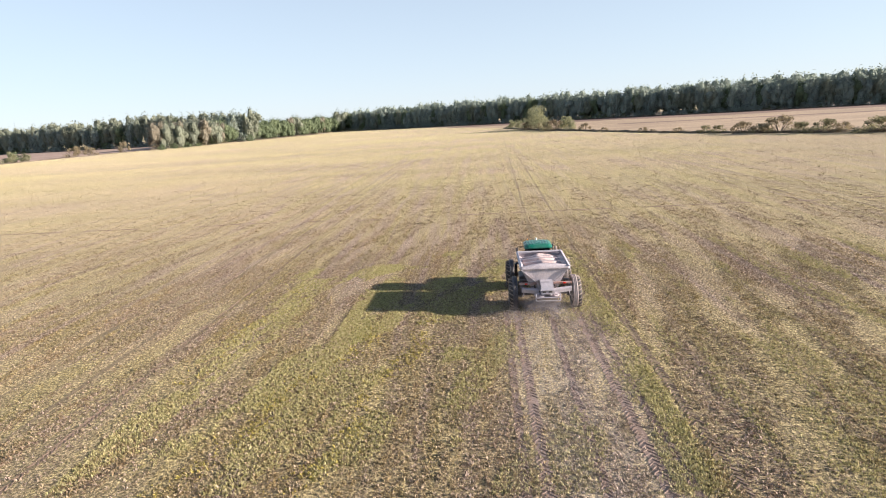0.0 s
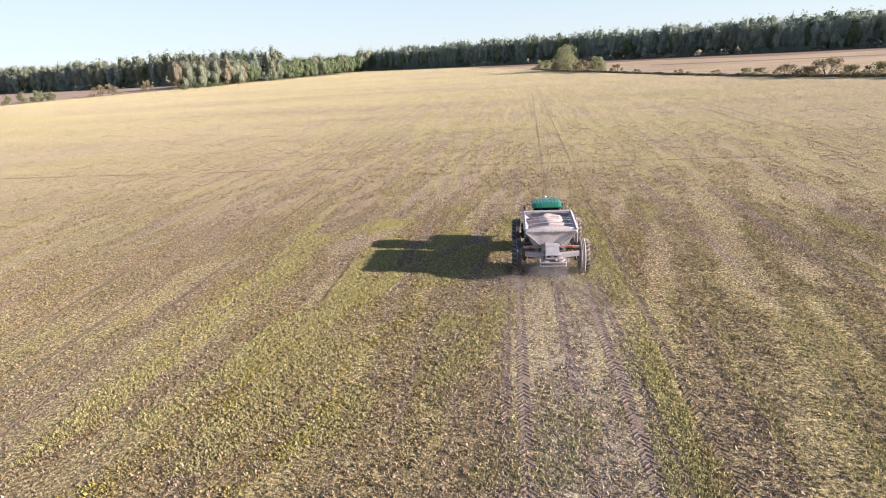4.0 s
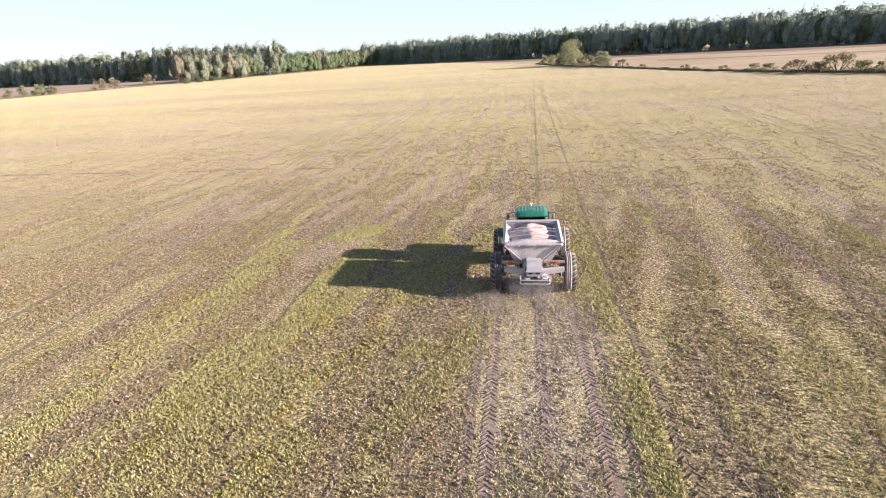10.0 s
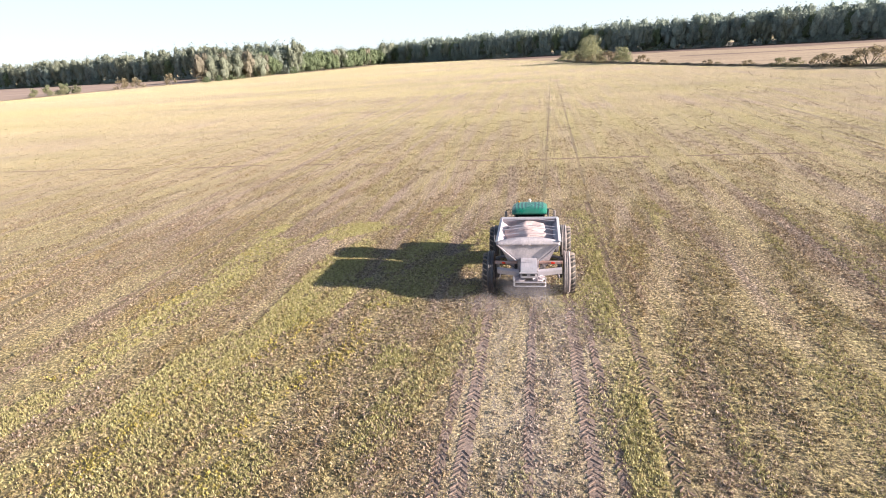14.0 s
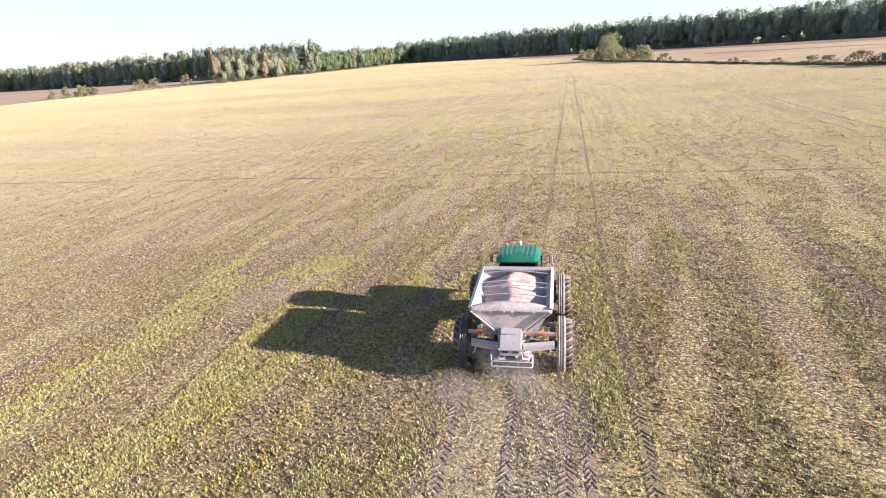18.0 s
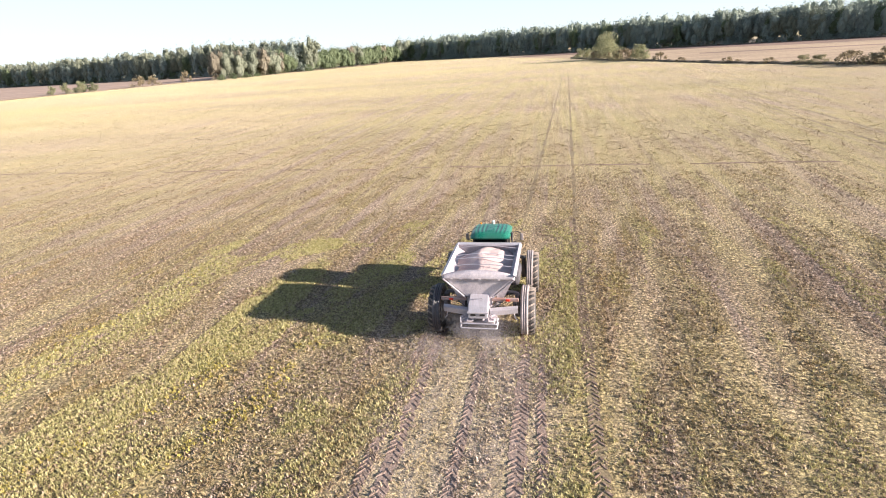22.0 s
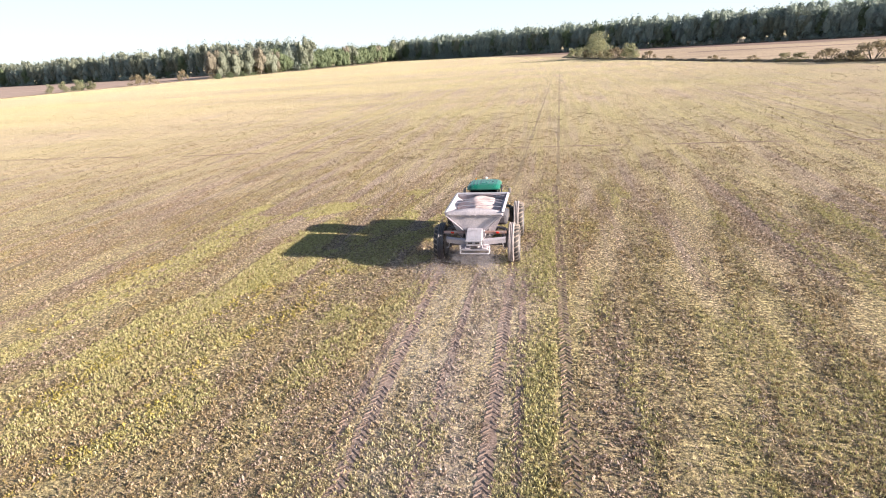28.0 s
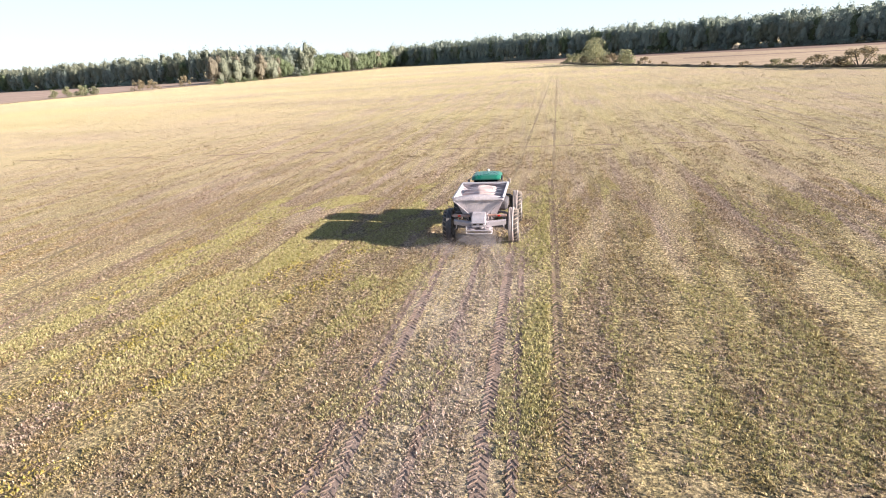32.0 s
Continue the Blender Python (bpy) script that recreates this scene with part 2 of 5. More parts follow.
M_RESIDUE = plant_material("straw_residue",
    [(0.2, (0.085, 0.062, 0.045)), (0.45, (0.165, 0.122, 0.082)), (0.7, (0.235, 0.180, 0.125)), (0.92, (0.330, 0.268, 0.210))],
    [(0.2, (0.090, 0.060, 0.042)), (0.42, (0.170, 0.116, 0.078)), (0.65, (0.240, 0.172, 0.120)), (0.92, (0.335, 0.262, 0.205))], 0.8)
M_GRASS = plant_material("green_grass",
    [(0.2, (0.300, 0.275, 0.115)), (0.5, (0.430, 0.388, 0.175)), (0.85, (0.540, 0.475, 0.250))],
    [(0.2, (0.310, 0.275, 0.120)), (0.5, (0.440, 0.388, 0.182)), (0.85, (0.540, 0.475, 0.258))])
M_TRACK = soil_material("pressed_soil", (0.115, 0.078, 0.063), (0.21, 0.147, 0.12), (0.33, 0.248, 0.21), 14.0, 0.03)
# prints darker than the pressed soil: the shade in them is put into the colour
M_PRINT = soil_material("shade_toned_prints", (0.10, 0.068, 0.053), (0.185, 0.128, 0.102), (0.28, 0.204, 0.166), 14.0, 0.03)
# rut soil toned down, with the ruts' shade mixed into its colour
M_RUT = soil_material("shaded_rut_soil", (0.090, 0.067, 0.040), (0.189, 0.146, 0.086), (0.279, 0.218, 0.132), 14.0, 0.03)
M_PINK = soil_material("bare_pink_soil", (0.24, 0.16, 0.124), (0.32, 0.224, 0.176), (0.4, 0.296, 0.232), 1.2)
M_TAN = soil_material("tilled_tan_soil", (0.24, 0.168, 0.112), (0.344, 0.248, 0.16), (0.448, 0.344, 0.232), 1.0)
M_BROWN = soil_material("ploughed_brown_soil", (0.125, 0.073, 0.055), (0.185, 0.112, 0.082), (0.251, 0.161, 0.118), 1.0)
M_BANK = soil_material("ditch_bank_grass", (0.056, 0.04, 0.028), (0.128, 0.096, 0.06), (0.24, 0.192, 0.12), 2.0, 0.2)
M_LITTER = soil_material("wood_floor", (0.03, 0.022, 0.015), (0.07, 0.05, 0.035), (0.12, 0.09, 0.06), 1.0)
M_BARK = bark_material()
M_LEAF_GREEN = leaf_material("fresh_green_leaves", (0.12, 0.152, 0.09), (0.178, 0.219, 0.126), (0.245, 0.288, 0.165))
# these two are kept pale and greyish: distance haze put into the leaf colour
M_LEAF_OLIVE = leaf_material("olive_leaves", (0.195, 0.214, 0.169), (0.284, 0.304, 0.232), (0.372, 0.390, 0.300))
M_LEAF_HAZED = leaf_material("hazed_green_leaves", (0.215, 0.250, 0.232), (0.315, 0.360, 0.315), (0.42, 0.465, 0.39))
M_LEAF_BRONZE = leaf_material("bronze_buds", (0.19, 0.165, 0.13), (0.29, 0.26, 0.20), (0.38, 0.345, 0.27))
M_LEAF_PALE = leaf_material("pale_bush_leaves", (0.20, 0.205, 0.13), (0.31, 0.315, 0.19), (0.42, 0.415, 0.26))
M_LEAF_SCRUB = leaf_material("olive_scrub", (0.156, 0.147, 0.088), (0.260, 0.243, 0.144), (0.377, 0.346, 0.213))
M_LEAF_DRY = leaf_material("dry_scrub", (0.143, 0.115, 0.081), (0.273, 0.224, 0.144), (0.416, 0.352, 0.237))


# ---- mesh helpers ----
def link_mesh(name, bm, mat, smooth=False):
    me = bpy.data.meshes.new(name)
    bm.to_mesh(me)
    bm.free()
    if mat:
        me.materials.append(mat)
    if smooth:
        for p in me.polygons:
            p.use_smooth = True
    return new(name, me)


def part(name, bm, mat, parent, label="", smooth=False):
    ob = link_mesh(name, bm, mat, smooth)
    ob.parent = parent
    if label:
        ob["label"] = label
    return ob


def quads_mesh(name, verts, mat):
    """A mesh of loose faces from an (n, corners, 3) array."""
    n, k = verts.shape[:2]
    me = bpy.data.meshes.new(name)
    me.vertices.add(n * k)
    me.vertices.foreach_set("co", verts.astype(np.float32).ravel())
    me.loops.add(n * k)
    me.loops.foreach_set("vertex_index", np.arange(n * k, dtype=np.int32))
    me.polygons.add(n)
    me.polygons.foreach_set("loop_start", np.arange(0, n * k, k, dtype=np.int32))
    me.polygons.foreach_set("loop_total", np.full(n, k, dtype=np.int32))
    me.update(calc_edges=True)
    me.materials.append(mat)
    return me


def sheet(name, corners, mat, z, label, category):
    bm = bmesh.new()
    bm.faces.new([bm.verts.new((x, y, z)) for x, y in corners])
    bmesh.ops.recalc_face_normals(bm, faces=bm.faces)
    if bm.faces[:][0].normal.z < 0:
        bmesh.ops.reverse_faces(bm, faces=bm.faces)
    return tagged(link_mesh(name, bm, mat), label, category, kind="structure")


def along(points, step):
    """Points at even steps along a bent line, each with the line's direction."""
    out, left = [], 0.0
    for a, b in zip(points, points[1:]):
        a, b = Vector(a), Vector(b)
        d = (b - a).normalized()
        s = left
        while s < (b - a).length:
            out.append((a + d * s, d))
            s += step
        left = s - (b - a).length
    return out


rng = np.random.default_rng(7)

# ---- ground ----
def ground():
    fine = list(np.linspace(-60, 60, 61))
    reach = [90, 140, 220, 350, 600, 1000, 1800, 3200, 4800]
    lines = [-v for v in reversed(reach)] + fine + reach
    bm = bmesh.new()
    grid = [[bm.verts.new((x, y, 0)) for y in lines] for x in lines]
    for i in range(len(lines) - 1):
        for j in range(len(lines) - 1):
            bm.faces.new((grid[i][j], grid[i + 1][j], grid[i + 1][j + 1], grid[i][j + 1]))
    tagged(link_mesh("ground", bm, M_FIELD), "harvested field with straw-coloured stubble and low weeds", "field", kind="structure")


ground()

S = 1.1
LEFT_EDGE = [(-280, 60), (-260, 215), (-238, 285), (-208, 340), (-147, 539)]
RIGHT_EDGE = [(9 * S, 275 * S), (20 * S, 226 * S), (33 * S, 194 * S), (48 * S, 152 * S), (61 * S, 126 * S), (74 * S, 108 * S), (108 * S, 64 * S)]
WOOD_EDGE = [(-134 * S, 490 * S), (-65 * S, 444 * S), (-8 * S, 404 * S), (57 * S, 368 * S), (101 * S, 342 * S), (136 * S, 316 * S), (176 * S, 298 * S), (300 * S, 236 * S), (380 * S, 190 * S)]
FAR_EDGE = [(-860 * S, 560 * S), (-620 * S, 500 * S), (-451 * S, 434 * S), (-341 * S, 396 * S), (-278 * S, 378 * S), (-170 * S, 350 * S)]

sheet("field_2", [*LEFT_EDGE[:4], *reversed(FAR_EDGE), (-950 * S, 560 * S), (-950 * S, 60 * S)], M_PINK, 0.02, "bare pinkish tilled soil beyond the field edge", "field")
sheet("field_3", [*RIGHT_EDGE, (400 * S, 64 * S), *reversed(WOOD_EDGE[1:])], M_TAN, 0.02, "tan tilled soil between ditch and woods", "field")


def strip_along(line, width):
    """Corners of a band on the near side of a line."""
    far, near = [], []
    for k, (x, y) in enumerate(line):
        a, b = Vector(line[max(k - 1, 0)]), Vector(line[min(k + 1, len(line) - 1)])
        d = (b - a).normalized()
        far.append((x, y))
        near.append((x + d.y * width * (0.85 + 0.15 * (k % 2)), y - d.x * width * (0.85 + 0.15 * (k % 2))))
    return far + near[::-1]


sheet("field_4", strip_along(WOOD_EDGE[2:], 62), M_BROWN, 0.035, "freshly ploughed reddish-brown soil along the wood", "field")
sheet("field_5", [(58 * S, 232 * S), (150 * S, 196 * S), (260 * S, 150 * S), (262 * S, 158 * S), (152 * S, 207 * S), (60 * S, 240 * S)], M_BROWN, 0.035, "narrow ploughed brown strip across the tan field", "field")


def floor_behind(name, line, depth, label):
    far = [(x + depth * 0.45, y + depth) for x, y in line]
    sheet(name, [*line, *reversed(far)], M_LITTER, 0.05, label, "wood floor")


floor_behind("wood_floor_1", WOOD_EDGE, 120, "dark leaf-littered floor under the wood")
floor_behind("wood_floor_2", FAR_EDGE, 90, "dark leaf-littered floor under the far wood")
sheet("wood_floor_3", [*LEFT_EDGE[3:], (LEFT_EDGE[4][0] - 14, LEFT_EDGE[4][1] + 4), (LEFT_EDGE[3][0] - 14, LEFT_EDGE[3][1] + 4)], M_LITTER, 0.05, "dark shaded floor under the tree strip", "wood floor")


def bank(name, line, height, width, label):
    """A low uneven ridge of rough grass along a field's edge."""
    bm = bmesh.new()
    rows = []
    for p, d in along(line, 1.5):
        side = Vector((-d.y, d.x))
        ring = []
        for k, (o, h) in enumerate([(-1, 0), (-0.55, 0.7), (0, 1), (0.5, 0.75), (1, 0)]):
            j = noise.noise(Vector((p.x * 0.4 + k * 9, p.y * 0.4, 0)))
            q = p + side * (o * width * (1 + 0.3 * j))
            ring.append(bm.verts.new((q.x, q.y, max(-0.05, h * height * (0.8 + 0.9 * j)) if h else -0.05)))
        rows.append(ring)
    for a, b in zip(rows, rows[1:]):
        for k in range(4):
            bm.faces.new((a[k], b[k], b[k + 1], a[k + 1]))
    bmesh.ops.recalc_face_normals(bm, faces=bm.faces)
    tagged(link_mesh(name, bm, M_BANK), label, "bank", kind="structure")


bank("bank_1", RIGHT_EDGE, 0.75, 1.6, "dark overgrown ditch bank with dry brown grass")
bank("bank_2", LEFT_EDGE[:4], 0.3, 1.0, "thin dark grassy verge along the field edge")
bank("bank_3", WOOD_EDGE, 0.5, 2.5, "dark leaf-littered woodland margin")
bank("bank_4", LEFT_EDGE[3:], 0.4, 1.2, "brown scrubby margin under the tree strip")


# ---- trees ----
def branch(bm, a, b, r0, r1, sides=6):
    a, b = Vector(a), Vector(b)
    q = (b - a).to_track_quat("Z", "Y")
    rings = []
    for p, r in ((a, r0), (b, r1)):
        rings.append([bm.verts.new(p + q @ Vector((r * math.cos(t), r * math.sin(t), 0))) for t in (2 * math.pi * k / sides for k in range(sides))])
    for k in range(sides):
        bm.faces.new((rings[0][k], rings[0][(k + 1) % sides], rings[1][(k + 1) % sides], rings[1][k]))


def clumps(r, centre, radius, count, size):
    """Leaf clumps as small tilted blades over the shell of a lobe."""
    count = int(count * 1.45)
    d = r.normal(size=(count, 3))
    d /= np.linalg.norm(d, axis=1)[:, None]
    p = np.array(centre) + d * np.array(radius) * r.uniform(0.65, 1.08, (count, 1))
    n = d + r.normal(scale=0.75, size=(count, 3))
    n /= np.linalg.norm(n, axis=1)[:, None]
    u = np.cross(n, r.normal(size=(count, 3)))
    u /= np.linalg.norm(u, axis=1)[:, None]
    v = np.cross(n, u)
    s = r.uniform(0.55, 1.25, (count, 1)) * size
    t = s * r.uniform(0.5, 1.0, (count, 1))
    return np.stack([p - u * s, p + u * s * 0.8 - v * t, p + u * s * 0.35 + v * t], 1)


def bumps(r, count=12):
    """Smooth uneven swelling over the directions of a crown, from about -1 to 1."""
    ways, turns = r.normal(size=(count, 3)) * 3.4, r.uniform(0, 6.283, count)
    return lambda d: np.sin(d @ ways.T + turns).sum(-1) / math.sqrt(count) * 0.8


def body_quads(r, mid, half, leaves, size):
    """Leaves in the outer shell of one uneven body, over its dense inside."""
    swell = bumps(r)

    def shell(d, u):
        full = (np.hypot(d[..., 0], d[..., 1]) ** 2.3 + np.abs(d[..., 2]) ** 2.3) ** (-1 / 2.3)
        return np.array(mid) + d * (full * (0.86 + 0.2 * swell(d)) * u)[..., None] * np.array(half)

    d = r.normal(size=(leaves, 3))
    d /= np.linalg.norm(d, axis=1)[:, None]
    p = shell(d, r.uniform(0.7, 1.12, leaves))
    n = d + r.normal(scale=0.6, size=(leaves, 3))
    n /= np.linalg.norm(n, axis=1)[:, None]
    u = np.cross(n, r.normal(size=(leaves, 3)))
    u /= np.linalg.norm(u, axis=1)[:, None]
    v = np.cross(n, u)
    s = r.uniform(0.5, 1.3, (leaves, 1)) * size
    t = s * r.uniform(0.5, 1.0, (leaves, 1))
    blades = np.stack([p - u * s, p + u * s * 0.8 - v * t, p + u * s * 0.35 + v * t], 1)
    a, b = np.linspace(0, 2 * np.pi, 10), np.linspace(-np.pi / 2, np.pi / 2, 7)
    d = np.stack([np.cos(a)[:, None] * np.cos(b), np.sin(a)[:, None] * np.cos(b), np.sin(b) + 0 * a[:, None]], 2)
    g = shell(d, r.uniform(0.66, 0.82, d.shape[:2]) * np.ones(d.shape[:2]))
    q = np.stack([g[:-1, :-1], g[1:, :-1], g[1:, 1:], g[:-1, 1:]], 2).reshape(-1, 4, 3)
    return np.concatenate([blades, q[:, [0, 1, 2]], q[:, [0, 2, 3]]])


def crown_quads(r, height, width, low, leaves, size, sides=5):
    """A crown of one tall body with smaller ones swelling out round it, from near the ground up."""
    up = height * (1 - low)
    out = [body_quads(r, (0, 0, height * low + up * 0.5), (width * 0.36, width * 0.36, up * 0.5), int(leaves * 0.4), size)]
    for k in range(sides):
        a = 2.4 * k + r.uniform(-0.5, 0.5)
        o, h = width * r.uniform(0.2, 0.3), up * r.uniform(0.2, 0.3)
        z = height * low + h * 0.8 + (up - 1.9 * h) * (k + r.uniform(0, 1)) / sides * 0.95
        w = width * r.uniform(0.2, 0.3)
        out.append(body_quads(r, (o * math.cos(a), o * math.sin(a), z), (w, w, h), int(leaves * 0.6 / sides), size))
    out = np.concatenate(out)
    return out[out[:, :, 2].min(1) > 0.02]


def tree_kind(name, seed, height, width, low, count, size, leaves, label, category="tree"):
    r = np.random.default_rng(seed)
    root = tagged(new(name), label, category)
    bm = bmesh.new()
    top = height * 0.72
    branch(bm, (0, 0, -0.2), (0.1, 0.05, height * 0.4), height * 0.018, height * 0.012)
    branch(bm, (0.1, 0.05, height * 0.4), (0.2, 0.1, top), height * 0.012, height * 0.004)
    for k in range(7):
        a = 2.4 * k + r.uniform(-0.4, 0.4)
        z = height * r.uniform(max(0.1, low - 0.05), 0.6)
        l = width * r.uniform(0.28, 0.5)
        branch(bm, (0.1, 0.05, z), (l * math.cos(a), l * math.sin(a), z + l * r.uniform(0.5, 1.1)), height * 0.007, height * 0.002, 5)
    part("trunk", bm, M_BARK, root)
    me = quads_mesh("crown", crown_quads(r, height, width, low, count, size), leaves)
    crown = new("crown", me)
    crown.parent = root
    return root


def bush_kind(name, seed, height, width, lobes, per, size, leaves, label):
    r = np.random.default_rng(seed)
    root = tagged(new(name), label, "bush")
    for k in range(6):
        a = k * 1.05
        bm = bmesh.new()
        branch(bm, (0.1 * math.cos(a), 0.1 * math.sin(a), -0.1), (width * 0.3 * math.cos(a), width * 0.3 * math.sin(a), height * 0.7), 0.05, 0.015, 5)
        part("stem", bm, M_BARK, root)
    out = []
    for k in range(lobes):
        f = r.uniform(0, 1) ** 1.2
        a, o = r.uniform(0, 6.283), width * 0.52 * math.sqrt(r.uniform(0, 1)) * (1.1 - 0.75 * f)
        rad = height * r.uniform(0.12, 0.26) * (1.1 - 0.45 * f)
        z = (0.10 + 0.76 * f) * height
        out.append(clumps(r, (o * math.cos(a), o * math.sin(a), z), (rad * 1.2, rad * 1.2, rad), per, size))
    crown = new("foliage", quads_mesh("foliage", np.concatenate(out), leaves))
    crown.parent = root
    return root


def stand(ob, x, y, s=1.0, turn=None, sz=None):
    """Move a first one, or a copy, to its place."""
    turn = rng.uniform(0, 360) if turn is None else turn
    m = pose(x, y, 0, 0, 0, turn) @ Matrix.Diagonal((s, s, sz or s, 1))
    if not ob.get("placed"):
        ob["placed"] = 1
        ob.matrix_basis = m
        return ob
    return copy_thing(ob, m)


STRIP = [
    tree_kind("tree", 11, 14.5, 11, -0.02, 1700, 0.3, M_LEAF_GREEN, "tall deciduous tree in fresh green leaf at the field edge"),
    tree_kind("tree", 12, 14, 10.5, -0.02, 1700, 0.3, M_LEAF_OLIVE, "olive-green deciduous tree with a rounded full crown"),
    tree_kind("tree", 13, 15.5, 10, 0.02, 1500, 0.26, M_LEAF_BRONZE, "half-bare tree with bronze spring buds"),
    tree_kind("tree", 14, 13, 11, -0.03, 1700, 0.3, M_LEAF_GREEN, "leafy green tree with a low spreading crown"),
]
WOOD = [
    tree_kind("tree", 21, 20, 13, -0.03, 1900, 0.42, M_LEAF_HAZED, "tall dark green tree in the woodland edge"),
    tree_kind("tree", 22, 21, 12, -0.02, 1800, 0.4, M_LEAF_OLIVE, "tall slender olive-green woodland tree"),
    tree_kind("tree", 23, 19.5, 13, -0.04, 1900, 0.42, M_LEAF_HAZED, "broad dark green tree with branches to the ground"),
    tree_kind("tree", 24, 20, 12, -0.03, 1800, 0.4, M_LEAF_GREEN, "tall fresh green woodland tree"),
    tree_kind("tree", 25, 21.5, 11.5, -0.02, 1800, 0.4, M_LEAF_HAZED, "very tall narrow dark green woodland tree"),
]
UNDER = bush_kind("bush", 31, 4.0, 6.5, 14, 40, 0.26, M_LEAF_GREEN, "dense green undergrowth bush at the foot of the trees")
THICKET = bush_kind("bush", 36, 4.5, 7.5, 14, 36, 0.3, M_LEAF_HAZED, "dark green thicket under the woodland trees")
PALE = bush_kind("bush", 32, 7.5, 7.0, 18, 70, 0.27, M_LEAF_PALE, "large pale green bush on the ditch bank")
PALE_TALL = bush_kind("bush", 35, 12.5, 8.0, 26, 80, 0.3, M_LEAF_PALE, "tall pale green willow-like bush on the ditch bank")
SCRUB = bush_kind("bush", 33, 2.6, 3.6, 14, 50, 0.13, M_LEAF_DRY, "low dry brown scrub bush on the ditch bank")
OLIVE = bush_kind("bush", 34, 3.4, 4.8, 18, 60, 0.15, M_LEAF_SCRUB, "low spreading olive scrub bush on the field margin")


def plant_line(line, step, kinds, weights, back, jitter, lo, hi, group):
    for p, d in along(line, step):
        side = Vector((-d.y, d.x))
        q = p + side * (back + rng.uniform(-jitter, jitter)) + d * rng.uniform(-step * 0.75, step * 0.75)
        k = kinds[rng.choice(len(kinds), p=weights)]
        s = rng.uniform(lo, hi)
        ob = stand(k, q.x, q.y, s, sz=s * rng.uniform(0.93, 1.07))
        ob["group"] = group


# left strip, two rows, and the tall half-bare pair where it begins
plant_line(LEFT_EDGE[3:], 4.6, STRIP, [0.46, 0.12, 0.06, 0.36], 3.5, 1.2, 1.0, 1.2, "trees of the strip")
plant_line(LEFT_EDGE[3:], 6.5, STRIP, [0.42, 0.16, 0.08, 0.34], 10.0, 2.0, 1.05, 1.25, "trees of the strip")
for x, y, k, s in ((-150, 531, 1, 1.25), (-147, 538, 0, 1.3), (-214, 326, 1, 1.15), (-219, 322, 2, 1.2), (-211, 334, 2, 1.2), (-217, 333, 0, 1.15), (-145, 542, 1, 1.35), (-154, 540, 1, 1.4), (-141, 546, 0, 1.3), (-150, 549, 3, 1.4)):
    stand(STRIP[k], x, y, s)["group"] = "trees of the strip"
for x, y, k, s in ((-188, 300, 1, 1.0), (-184, 306, 1, 1.15), (-180, 314, 2, 1.2), (-190, 308, 0, 1.05), (-177, 322, 1, 1.1), (-195, 308, 2, 1.05), (-192, 316, 1, 1.15)):
    stand(STRIP[k], x * S, y * S, s)["group"] = "trees of the strip"
for x, y, s in ((-184, 284, 1.0), (-187, 276, 0.8), (-180, 292, 0.9), (-190, 282, 0.9), (-178, 300, 0.7)):
    stand(UNDER, x * S, y * S, s)["group"] = "undergrowth"
# right wood: the front row
plant_line(WOOD_EDGE, 4.3, WOOD, [0.26, 0.2, 0.22, 0.18, 0.14], 4.0, 2.0, 0.88, 1.04, "trees of the wood")
plant_line(WOOD_EDGE, 4.5, [UNDER, THICKET], [0.4, 0.6], 1.2, 1.2, 0.6, 1.5, "undergrowth")
for x, y in WOOD_EDGE[1:-1]:
    for dx, dy in ((-2, 4), (3, 6), (0, 11)):
        stand(WOOD[int(rng.integers(5))], x + dx, y + dy, rng.uniform(0.88, 0.98))["group"] = "trees of the wood"
# far wood beyond the pink field
plant_line(FAR_EDGE, 7.5, WOOD, [0.15, 0.4, 0.15, 0.25, 0.05], 4.0, 2.5, 1.05, 1.28, "trees of the far wood")
plant_line(FAR_EDGE, 9.0, [UNDER, THICKET], [0.6, 0.4], 1.0, 1.5, 0.9, 1.7, "undergrowth")


def woodland(name, line, rows, height, mat, seed, label, gap=5.5):
    """The crowns that close the wood behind its front trees."""
    r = np.random.default_rng(seed)
    out = []
    for k in range(rows):
        for p, d in along(line, gap):
            side = Vector((-d.y, d.x))
            q = p + side * (5 + 5.5 * k + r.uniform(-2, 2)) + d * r.uniform(-3, 3)
            h = height * r.uniform(0.82, 1.12)
            c = crown_quads(r, h, 10.5, -0.02 if k < 1 else 0.4, 260, 0.7, 1)
            out.append(c + np.array((q.x, q.y, 0)))
    tagged(new(name, quads_mesh(name, np.concatenate(out), mat)), label, "woodland", kind="stuff")


# both woods wear the leaf tones that carry painted haze
woodland("woodland", WOOD_EDGE, 4, 21, M_LEAF_HAZED, 41, "dense dark green woodland behind the field")
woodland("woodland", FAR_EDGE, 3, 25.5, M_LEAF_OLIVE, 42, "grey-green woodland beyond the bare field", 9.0)

